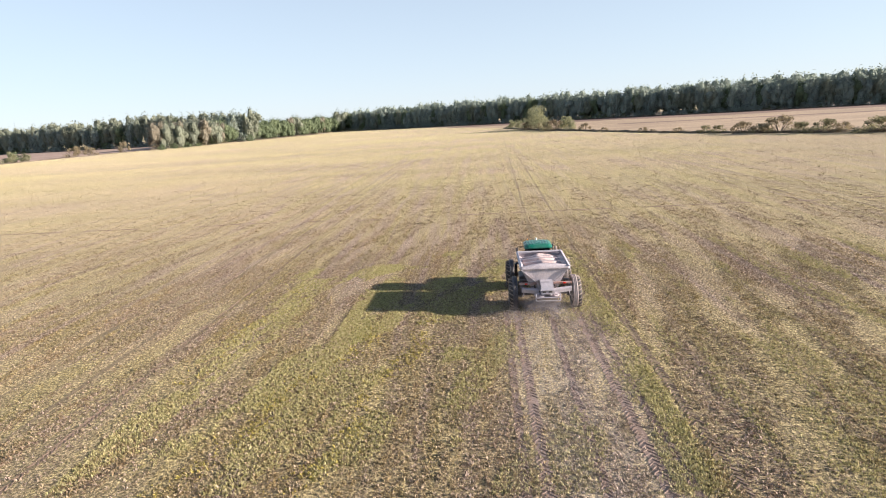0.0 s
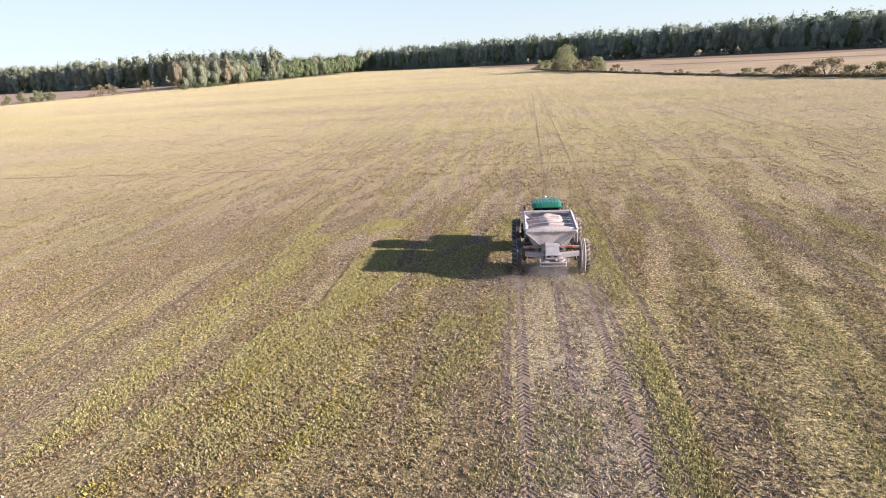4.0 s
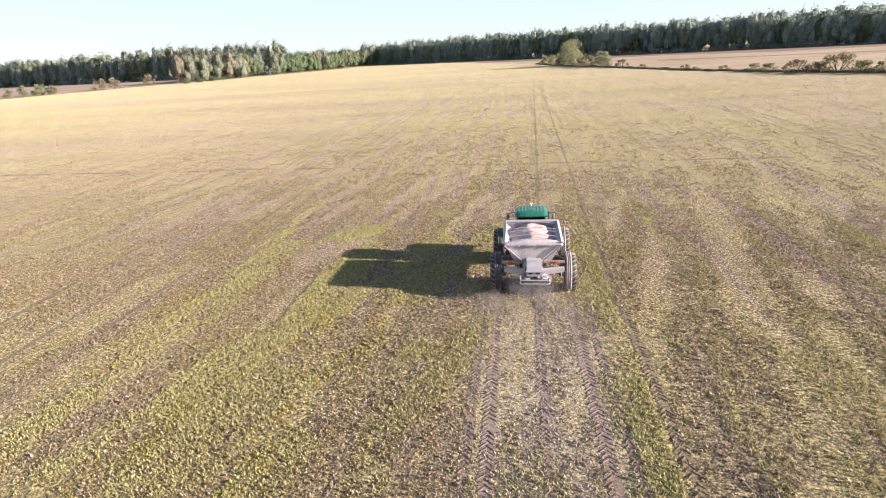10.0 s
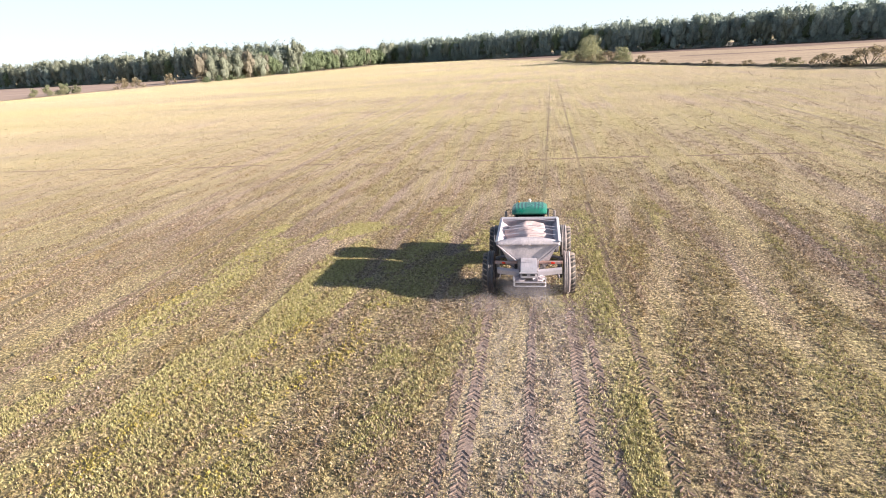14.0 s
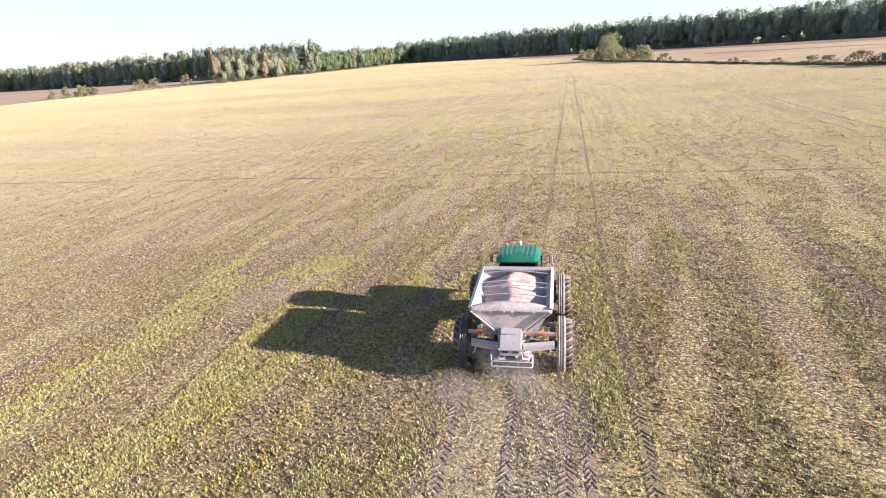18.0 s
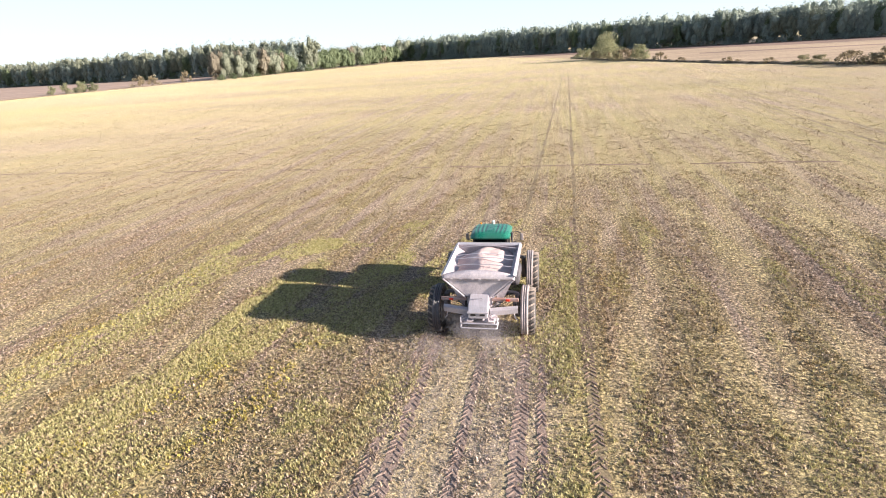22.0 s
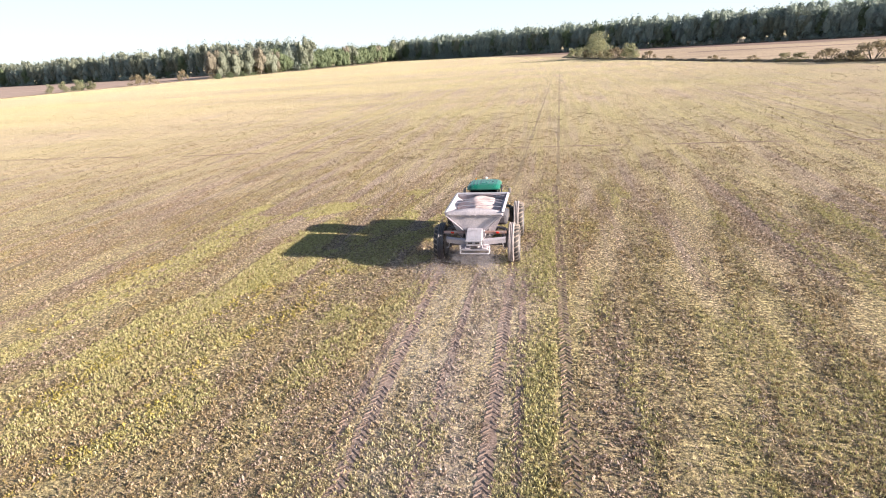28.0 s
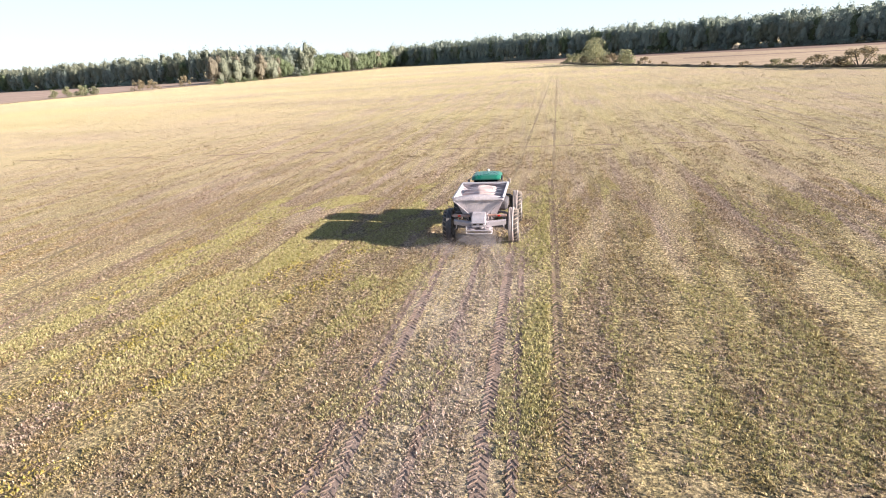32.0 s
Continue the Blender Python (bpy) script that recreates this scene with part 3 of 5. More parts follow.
# bushes along the ditch: a clump of tall pale ones at its end, then scattered scrub
for x, y, s, k in ((12, 262, 0.75, PALE), (15, 252, 1.0, PALE), (18, 243, 1.1, PALE), (20, 236, 0.9, PALE_TALL), (22.5, 229, 1.08, PALE_TALL), (25, 221, 0.9, PALE), (22, 226, 1.4, SCRUB), (27, 215, 1.5, SCRUB),
                   (29, 209, 1.3, SCRUB), (31, 204, 1.25, PALE), (32.5, 200, 0.9, PALE), (36, 190, 1.0, SCRUB), (24, 214, 1.3, OLIVE), (18, 234, 1.3, SCRUB)):
    stand(k, x * S, y * S, s)["group"] = "bushes on the ditch bank"
for x, y, s, k in ((40, 175, 0.7, SCRUB), (48, 153, 0.8, SCRUB), (49.5, 150, 0.5, SCRUB), (54, 140, 0.75, SCRUB), (58.5, 131.5, 0.8, OLIVE), (60.3, 128, 0.8, OLIVE),
                   (64, 122, 1.4, SCRUB), (67, 118, 0.9, OLIVE), (69.5, 115, 2.0, SCRUB), (72, 111, 1.0, OLIVE), (75, 107, 1.2, OLIVE), (77.5, 104, 1.1, SCRUB), (81, 99, 1.3, OLIVE), (83.5, 96, 1.2, SCRUB),
                   (88, 90, 1.3, OLIVE), (94, 83, 1.3, OLIVE)):
    stand(k, x * S, y * S, s * 1.05, sz=s * 0.7)["group"] = "bushes on the ditch bank"
# bushes on the left verge: one large clump, thin shrubs, then a hedge before the strip
for x, y, s, tall, k in ((-265, 237, 0.9, 0.95, PALE), (-261, 242, 1.0, 1.15, PALE), (-256, 247, 1.05, 1.2, PALE), (-253, 253, 0.95, 0.95, PALE), (-258, 251, 1.5, 1.5, UNDER), (-243, 278, 1.9, 1.9, SCRUB), (-240, 284, 1.6, 1.7, SCRUB), (-230, 303, 1.3, 2.2, SCRUB), (-220, 322, 1.4, 1.0, SCRUB),
                         (-214, 332, 1.3, 1.3, OLIVE), (-210, 338, 1.4, 1.2, UNDER), (-206, 344, 1.5, 1.3, UNDER), (-203, 350, 1.3, 1.2, OLIVE), (-200, 357, 1.2, 1.1, UNDER), (-197, 365, 1.2, 1.0, OLIVE)):
    stand(k, x, y, s, sz=tall)["group"] = "bushes on the verge"


# ---- the lime spreader ----
def paint(name, base, dust, amount=0.5, rough=0.55, metal=0.0, own=True):
    """Painted or bare metal under a blown-on coat of pale lime dust."""
    m, nt, b = material(name, rough, metal)
    big = noisy(nt, place(nt, (1, 1, 1), own), 1.7, 5, 0.65)
    fine = noisy(nt, place(nt, (1, 1, 1), own), 22.0, 5, 0.7)
    cover = maths(nt, "MULTIPLY", ramp(nt, mixed(nt, 0.35, big, fine), [(0.40, (0.1, 0.1, 0.1)), (0.58, (1, 1, 1))]), amount)
    col = mixed(nt, cover, base, dust)
    scratch = ramp(nt, noisy(nt, place(nt, (9, 0.7, 3), own), 3.0, 4, 0.7), [(0.35, (0.82, 0.8, 0.78)), (0.6, (1.04, 1.04, 1.04))])
    nt.links.new(mixed(nt, 0.7, col, scratch, "MULTIPLY"), b.inputs["Base Color"])
    nt.links.new(maths(nt, "ADD", maths(nt, "MULTIPLY", cover, 0.5), rough * 0.7), b.inputs["Roughness"])
    bumped(nt, b, fine, 0.15, 0.006)
    return m


DUST = (0.40, 0.35, 0.36)
M_STEEL = paint("dusty_steel", (0.30, 0.275, 0.32), (0.60, 0.53, 0.54), 0.85, 0.55, 0.05)
M_RAIL = paint("pale_galvanised_steel", (0.40, 0.385, 0.43), (0.50, 0.45, 0.49), 0.6, 0.45, 0.2)
M_FRAME = paint("dark_chassis_paint", (0.03, 0.03, 0.038), DUST, 0.22, 0.6)
M_BEAM = paint("rusty_brown_beam", (0.25, 0.13, 0.10), DUST, 0.6, 0.7)
M_GREEN = paint("green_cab_paint", (0.004, 0.125, 0.085), (0.14, 0.25, 0.20), 0.14, 0.35)
M_RUBBER = paint("dusty_tyre_rubber", (0.018, 0.018, 0.02), (0.22, 0.185, 0.17), 0.3, 0.85)
M_LUG = paint("dusty_tyre_lugs", (0.12, 0.10, 0.09), (0.36, 0.295, 0.25), 0.8, 0.85)
M_GUARD = paint("dusty_mudguard", (0.19, 0.172, 0.178), (0.42, 0.345, 0.33), 0.8, 0.5)
# left guards: the machine's shade put into the colour; also the dark side tank
M_GUARD_DARK = paint("shaded_guard_dark_tank", (0.035, 0.035, 0.045), (0.22, 0.195, 0.205), 0.4, 0.5)
M_RIM = paint("wheel_rim_paint", (0.25, 0.24, 0.23), DUST, 0.5, 0.5)
M_BLACK = paint("black_plastic", (0.012, 0.012, 0.014), DUST, 0.12, 0.5)
M_WHITE = paint("white_plastic", (0.7, 0.7, 0.68), DUST, 0.2, 0.4)
M_HYD = paint("hydraulic_hose", (0.03, 0.03, 0.032), DUST, 0.3, 0.5)
M_RED, _nt, _b = material("red_lamp_lens", 0.25)
_b.inputs["Base Color"].default_value = (0.55, 0.03, 0.015, 1)
M_AMBER, _nt, _b = material("amber_lamp_lens", 0.25)
_b.inputs["Base Color"].default_value = (0.75, 0.30, 0.03, 1)
M_CABGLASS, _nt, _b = material("tinted_cab_glass", 0.08)
_b.inputs["Base Color"].default_value = (0.02, 0.03, 0.03, 1)
_b.inputs["Transmission Weight"].default_value = 0.6


def lime_material():
    m, nt, b = material("crushed_lime", 0.95)
    big = noisy(nt, place(nt, (1, 1, 1)), 1.6, 4, 0.6)
    fine = noisy(nt, place(nt, (1, 1, 1)), 26.0, 6, 0.75)
    col = ramp(nt, mixed(nt, 0.5, big, fine), [(0.35, (0.36, 0.265, 0.26)), (0.5, (0.48, 0.365, 0.355)), (0.66, (0.58, 0.47, 0.455))])
    nt.links.new(col, b.inputs["Base Color"])
    bumped(nt, b, fine, 0.6, 0.03)
    return m


M_LIME = lime_material()


def box(bm, x0, x1, y0, y1, z0, z1, bevel=0.015, m=None):
    made = bmesh.ops.create_cube(bm, size=1, matrix=(m or Matrix()) @ Matrix.Translation(((x0 + x1) / 2, (y0 + y1) / 2, (z0 + z1) / 2)) @ Matrix.Diagonal((x1 - x0, y1 - y0, z1 - z0, 1)))
    if bevel:
        edges = list({e for v in made["verts"] for e in v.link_edges})
        bmesh.ops.bevel(bm, geom=edges, offset=bevel, segments=2, affect="EDGES", profile=0.5)


def tube(bm, points, r, sides=10):
    """A round pipe through points."""
    pts = [Vector(p) for p in points]
    rings = []
    for i, p in enumerate(pts):
        d = (pts[min(i + 1, len(pts) - 1)] - pts[max(i - 1, 0)]).normalized()
        q = d.to_track_quat("Z", "Y")
        rings.append([bm.verts.new(p + q @ Vector((r * math.cos(t), r * math.sin(t), 0))) for t in (2 * math.pi * k / sides for k in range(sides))])
    for a, b in zip(rings, rings[1:]):
        for k in range(sides):
            bm.faces.new((a[k], a[(k + 1) % sides], b[(k + 1) % sides], b[k]))
    bm.faces.new(list(reversed(rings[0])))
    bm.faces.new(rings[-1])


def turned(bm, profile, steps=40):
    """A body turned about the x axis from (x, radius) pairs."""
    rings = [[bm.verts.new((x, r * math.cos(t), r * math.sin(t))) for x, r in profile] for t in (2 * math.pi * k / steps for k in range(steps))]
    for i in range(steps):
        a, b = rings[i], rings[(i + 1) % steps]
        for k in range(len(profile) - 1):
            bm.faces.new((a[k], a[k + 1], b[k + 1], b[k]))


def slab(bm, corners, thick):
    """A plate from its corner points, given a thickness along its normal."""
    c = [Vector(p) for p in corners]
    n = (c[1] - c[0]).cross(c[2] - c[0]).normalized() * thick
    lo, hi = [bm.verts.new(p) for p in c], [bm.verts.new(p + n) for p in c]
    bm.faces.new(list(reversed(lo)))
    bm.faces.new(hi)
    for k in range(len(c)):
        bm.faces.new((lo[k], lo[(k + 1) % len(c)], hi[(k + 1) % len(c)], hi[k]))


R_TYRE, W_TYRE = 0.87, 0.46


def wheel(parent, x, y, outward):
    root = new("wheel")
    root.parent = parent
    root.location = (x, y, R_TYRE)
    w = W_TYRE / 2
    bm = bmesh.new()
    turned(bm, [(-w * 0.8, 0.52), (-w, 0.60), (-w * 1.02, 0.70), (-w * 0.92, 0.79), (-w * 0.6, 0.82), (0, 0.828), (w * 0.6, 0.82), (w * 0.92, 0.79), (w * 1.02, 0.70), (w, 0.60), (w * 0.8, 0.52)], 44)
    for k in range(22):
        for s in (-1, 1):
            first = len(bm.faces)
            a = 2 * math.pi * (k + (0.5 if s > 0 else 0)) / 22
            rows = []
            for f, da, r0, hgt in ((0.02, 0.10, 0.80, R_TYRE), (0.55, 0.02, 0.80, R_TYRE), (1.03, -0.07, 0.72, 0.83)):
                rows.append([(s * w * f, r, a + da + o) for r in (r0, hgt) for o in (-0.035, 0.035)])
            vs = [[bm.verts.new((px, r * math.cos(t), r * math.sin(t))) for px, r, t in row] for row in rows]
            for p, q in zip(vs, vs[1:]):
                for i, j in ((0, 1), (1, 3), (3, 2), (2, 0)):
                    bm.faces.new((p[i], p[j], q[j], q[i]))
            bm.faces.new((vs[0][0], vs[0][1], vs[0][3], vs[0][2]))
            bm.faces.new((vs[2][0], vs[2][2], vs[2][3], vs[2][1]))
            bm.faces.ensure_lookup_table()
            for i in range(first, len(bm.faces)):
                bm.faces[i].material_index = 1
    bmesh.ops.recalc_face_normals(bm, faces=bm.faces)
    tyre = part("tyre", bm, M_RUBBER, root, "black rubber tyre with deep chevron lugs, coated with dust")
    tyre.data.materials.append(M_LUG)
    bm = bmesh.new()
    turned(bm, [(-w * 0.8, 0.53), (-w * 0.85, 0.49), (-w * 0.5, 0.46), (outward * w * 0.2, 0.42), (outward * w * 0.3, 0.16), (outward * w * 0.7, 0.14), (outward * w * 0.72, 0.02)], 32)
    turned(bm, [(w * 0.8, 0.53), (w * 0.85, 0.49), (w * 0.5, 0.46), (outward * w * 0.15, 0.44)], 32)
    part("rim", bm, M_RIM, root, "pressed steel wheel rim", True)
    for k in range(8):
        t = math.pi * k / 4
        bm = bmesh.new()
        c = Matrix.Translation((outward * w * 0.32, 0.25 * math.cos(t), 0.25 * math.sin(t))) @ pose(0, 0, 0, 0, 90, 0)
        bmesh.ops.create_cone(bm, cap_ends=True, segments=6, radius1=0.022, radius2=0.022, depth=0.05, matrix=c)
        part("wheel_bolt", bm, M_RIM, root)
    return root


def mudguard(parent, x, y, outward, a0, a1, width):
    """A ribbed plate bent round the inner two thirds of a tyre."""
    bm = bmesh.new()
    R = R_TYRE + 0.045
    xc = x - outward * 0.1
    prof = []
    for k in range(13):
        f = k / 12
        rib = 0.028 if k in (2, 3, 6, 9, 10) else 0.0
        prof.append((xc + (f - 0.5) * width, R + rib))
    prof = [(prof[0][0], R - 0.05)] + prof + [(prof[-1][0], R - 0.05)]
    rows = []
    n = 22
    for i in range(n + 1):
        t = radians(a0 + (a1 - a0) * i / n)
        rows.append([bm.verts.new((px, y - r * math.cos(t), R_TYRE + r * math.sin(t))) for px, r in prof])
    for a, b in zip(rows, rows[1:]):
        for k in range(len(prof) - 1):
            bm.faces.new((a[k], a[k + 1], b[k + 1], b[k]))
    # the left guards take the darker copy, which paints in the shade there
    ob = part("mudguard", bm, M_GUARD if outward > 0 else M_GUARD_DARK, parent, "ribbed grey mudguard coated with pale dust" if outward > 0 else "ribbed mudguard, darkened in colour for the machine's shade, with a thin film of dust")
    md = ob.modifiers.new("thickness", "SOLIDIFY")
    md.thickness = 0.012
    return ob


def spreader():
    root = tagged(new("lime_spreader"), "dusty grey self-propelled lime spreader with green cab roof and loaded hopper", "spreader")
    XW, YR, YF = 1.68, 0.0, 3.55
    # chassis
    for s in (-1, 1):
        bm = bmesh.new()
        box(bm, s * 0.52 - 0.06, s * 0.52 + 0.06, -0.6, 5.3, 1.1, 1.24)
        part("chassis_beam", bm, M_FRAME, root)
    for y in (-0.5, 1.2, 2.6, 4.5):
        bm = bmesh.new()
        box(bm, -0.5, 0.5, y - 0.05, y + 0.05, 1.11, 1.2)
        part("cross_member", bm, M_FRAME, root)
    for y in (YR, YF):
        bm = bmesh.new()
        tube(bm, [(-1.45, y, R_TYRE), (1.45, y, R_TYRE)], 0.11, 14)
        box(bm, -0.3, 0.3, y - 0.2, y + 0.2, R_TYRE - 0.16, R_TYRE + 0.2, 0.05)
        part("axle", bm, M_FRAME, root, "dark steel axle with differential")
        for s in (-1, 1):
            bm = bmesh.new()
            box(bm, s * 1.30 - 0.09, s * 1.30 + 0.09, y - 0.13, y + 0.13, R_TYRE - 0.2, 1.55, 0.03)
            tube(bm, [(s * 1.30, y, 1.55), (s * 0.95, y, 1.62), (s * 0.55, y, 1.2)], 0.07)
            part("suspension_leg", bm, M_FRAME, root)
    for s in (-1, 1):
        for y in (YR, YF):
            wheel(root, s * XW, y, s)
        mudguard(root, s * XW, YR, s, -38, 118, 0.27)
        mudguard(root, s * XW, YF, s, -14, 112, 0.27)
    # hopper
    X, Y0, Y1, ZT, XB, ZB = 1.24, -0.72, 2.42, 2.54, 0.46, 1.72
    hopper = part("hopper", bmesh.new(), M_STEEL, root, "grey steel hopper with sloping sides")
    bm = bmesh.new()
    for s in (-1, 1):
        slab(bm, [(s * X, Y0, ZT), (s * X, Y1, ZT), (s * X * 0.985, Y1, ZT - 0.13), (s * X * 0.985, Y0, ZT - 0.13)], s * 0.012)
        slab(bm, [(s * X * 0.985, Y0, ZT - 0.13), (s * X * 0.985, Y1, ZT - 0.13), (s * XB, Y1, ZB), (s * XB, Y0, ZB)], s * 0.012)
    slab(bm, [(-XB, Y0, ZB), (XB, Y0, ZB), (XB, Y1, ZB), (-XB, Y1, ZB)], 0.012)
    bmesh.ops.recalc_face_normals(bm, faces=bm.faces)
    part("side_wall", bm, M_STEEL, hopper)
    for y, t, nm in ((Y0, -0.02, "rear_panel"), (Y1, 0.02, "front_panel")):
        bm = bmesh.new()
        pts = [(-X, ZT), (-X * 0.985, ZT - 0.13), (-XB, ZB), (XB, ZB), (X * 0.985, ZT - 0.13), (X, ZT)]
        slab(bm, [(px, y, pz) for px, pz in pts], t)
        bmesh.ops.recalc_face_normals(bm, faces=bm.faces)
        part(nm, bm, M_STEEL, hopper, "trapezoid steel end panel, streaked with dust")
    # pressed seam and rim flanges along the rear panel
    for s in (-1, 1):
        bm = bmesh.new()
        slab(bm, [(s * X * 0.99, Y0 - 0.022, ZT - 0.12), (s * XB, Y0 - 0.022, ZB), (s * XB, Y0 - 0.075, ZB), (s * X * 0.99, Y0 - 0.075, ZT - 0.12)], -s * 0.02)
        slab(bm, [(s * X * 0.99, Y0 - 0.075, ZT - 0.12), (s * XB, Y0 - 0.075, ZB), (s * (XB + 0.05), Y0 - 0.075, ZB), (s * (X * 0.99 + 0.05), Y0 - 0.075, ZT - 0.12)], s * 0.012)
        bmesh.ops.recalc_face_normals(bm, faces=bm.faces)
        part("corner_flange", bm, M_RAIL, hopper, "pale bent edge flange")
        bm = bmesh.new()
        m = pose(s * (X + 0.02), (Y0 + Y1) / 2, ZT + 0.015, 0, s * 24, 0)
        box(bm, -0.062, 0.062, (Y0 - Y1) / 2 - 0.04, (Y1 - Y0) / 2 + 0.02, -0.02, 0.02, 0.008, m)
        part("side_rim", bm, M_RAIL, hopper, "pale folded rim plate")
    bm = bmesh.new()
    box(bm, -X - 0.04, X + 0.04, -0.16, 0.12, -0.03, 0.03, 0.012, pose(0, Y1, ZT + 0.01, -3, 0, 0))
    part("end_rim", bm, M_RAIL, hopper, "grey folded rim plate")
    # the rear rim rises to a bowed edge over the load
    bm = bmesh.new()
    rows = []
    for i in range(25):
        u = 2 * i / 24 - 1
        c = 0.2 + 0.8 * (1 - abs(u) ** 2.2)
        px = u * (X + 0.04)
        rows.append([bm.verts.new(p) for p in ((px, Y0 - 0.05, ZT - 0.15), (px, Y0 - 0.06, ZT - 0.09), (px, Y0 - 0.03 + 0.06 * c, ZT - 0.05 + 0.09 * c), (px, Y0 + 0.22 * c, ZT - 0.03 + 0.15 * c), (px, Y0 + 0.25 * c, ZT - 0.06 + 0.14 * c))])
    for a, b in zip(rows, rows[1:]):
        for k in range(4):
            bm.faces.new((a[k], b[k], b[k + 1], a[k + 1]))
    bmesh.ops.recalc_face_normals(bm, faces=bm.faces)
    ob = part("end_rim", bm, M_STEEL, hopper, "dusty bowed rim plate", True)
    md = ob.modifiers.new("thickness", "SOLIDIFY")
    md.thickness = 0.012
    for k, y in enumerate((0.05, 0.72, 1.1, 1.95)):
        bm = bmesh.new()
        tube(bm, [(-X + 0.03, y, ZT + 0.0), (-0.4, y + 0.02, ZT + 0.09), (0.4, y + 0.02, ZT + 0.09), (X - 0.03, y, ZT)], 0.015, 8)
        part("cross_bar", bm, M_RAIL, hopper, "bowed steel tarp bar")
    for px in (-0.95, -0.62, -0.2, 0.05, 0.72):
        bm = bmesh.new()
        box(bm, px - 0.035, px + 0.035, Y0 - 0.085, Y0 - 0.06, ZT - 0.15, ZT - 0.09, 0.006)
        part("bracket", bm, M_STEEL, hopper)
    # support struts under the hopper
    for s in (-1, 1):
        for y in (-0.35, 0.9, 2.2):
            bm = bmesh.new()
            slab(bm, [(s * 0.58, y, 1.2), (s * 0.58, y, 1.7), (s * 1.15, y, 2.28), (s * 1.15, y, 2.18), (s * 0.68, y, 1.2)], 0.04)
            bmesh.ops.recalc_face_normals(bm, faces=bm.faces)
            part("hopper_strut", bm, M_STEEL, root)
    bm = bmesh.new()
    box(bm, -0.44, 0.44, -0.66, 2.4, 1.18, 1.715, 0.03)
    part("conveyor_housing", bm, M_STEEL, root, "dusty steel conveyor housing under the hopper")
    for s in (-1, 1):
        bm = bmesh.new()
        box(bm, s * 0.62 - 0.02, s * 0.62 + 0.02, -0.3, 2.75, 1.14, 1.5, 0.008)
        part("side_plate", bm, M_FRAME, root)
    # tail beam and lamps
    for s in (-1, 1):
        bm = bmesh.new()
        box(bm, min(s * 0.45, s * 1.38), max(s * 0.45, s * 1.38), -0.70, -0.60, 1.55, 1.66, 0.012)
        part("tail_beam", bm, M_BEAM, root, "dusty reddish-brown tail beam")
        bm = bmesh.new()
        box(bm, s * 1.0 - 0.07, s * 1.0 + 0.07, -0.75, -0.70, 1.57, 1.65, 0.012)
        part("tail_light", bm, M_RED, root, "red tail lamp lens")
        bm = bmesh.new()
        box(bm, s * 1.24 - 0.06, s * 1.24 + 0.06, -0.66, -0.56, 1.36, 1.56, 0.01)
        part("lamp_bracket", bm, M_FRAME, root)
    # discharge chute
    chute = part("discharge_chute", bmesh.new(), M_RAIL, root, "pale grey discharge chute over the spinners")
    bm = bmesh.new()
    side = [(-0.60, 1.80), (-0.78, 1.84), (-1.30, 1.66), (-1.42, 1.42), (-1.42, 1.22), (-0.62, 1.22)]
    lo = [bm.verts.new((-0.30, y, z)) for y, z in side]
    hi = [bm.verts.new((0.36, y, z)) for y, z in side]
    bm.faces.new(lo)
    bm.faces.new(list(reversed(hi)))
    for k in range(len(side)):
        bm.faces.new((lo[k], hi[k], hi[(k + 1) % 6], lo[(k + 1) % 6]))
    bmesh.ops.recalc_face_normals(bm, faces=bm.faces)
    bmesh.ops.bevel(bm, geom=list(bm.edges), offset=0.018, segments=2, affect="EDGES")
    part("chute_housing", bm, M_RAIL, chute)
    for px in (-0.22, 0.10):
        bm = bmesh.new()
        box(bm, px, px + 0.18, -1.435, -1.412, 1.33, 1.40, 0.004)
        part("slot", bm, M_BLACK, chute, "dark slot")
    bm = bmesh.new()
    box(bm, -0.34, 0.40, -1.47, -1.40, 1.43, 1.48, 0.008)
    part("chute_lip", bm, M_RAIL, chute)
    bm = bmesh.new()
    tube(bm, [(-0.1, -1.05, 1.76), (-0.1, -1.05, 1.83), (0.16, -1.05, 1.83), (0.16, -1.05, 1.76)], 0.014, 8)
    part("lift_handle", bm, M_RAIL, chute)
    for s in (-1, 1):
        bm = bmesh.new()
        bmesh.ops.create_cone(bm, cap_ends=True, segments=24, radius1=0.30, radius2=0.30, depth=0.02, matrix=pose(0.03 + s * 0.36, -1.15, 1.12))
        for k in range(4):
            box(bm, -0.29, 0.29, -0.012, 0.012, 0.01, 0.07, 0, pose(0.03 + s * 0.36, -1.15, 1.12, 0, 0, 45 * k))
        part("spinner_disc", bm, M_STEEL, root, "flat steel spinner disc with vanes")
    # deflector wings
    for s, xa, xb in ((-1, -0.36, -1.26), (1, 0.40, 1.36)):
        bm = bmesh.new()
        slab(bm, [(xa, -0.98, 1.12), (xb, -0.84, 1.20), (xb, -0.90, 1.40), (xa, -1.04, 1.34)], 0.02 * s)
        slab(bm, [(xa, -1.04, 1.34), (xb, -0.90, 1.40), (xb, -0.78, 1.43), (xa, -0.90, 1.37)], 0.02 * s)
        bmesh.ops.recalc_face_normals(bm, faces=bm.faces)
        part("deflector_wing", bm, M_RAIL, root, "pale steel deflector wing")
        bm = bmesh.new()
        tube(bm, [(xb * 0.9, -0.86, 1.2), (xb * 0.93, -0.86, 1.0), (xb * 0.99, -0.84, 0.92)], 0.02, 8)
        part("hanger", bm, M_RAIL, root)
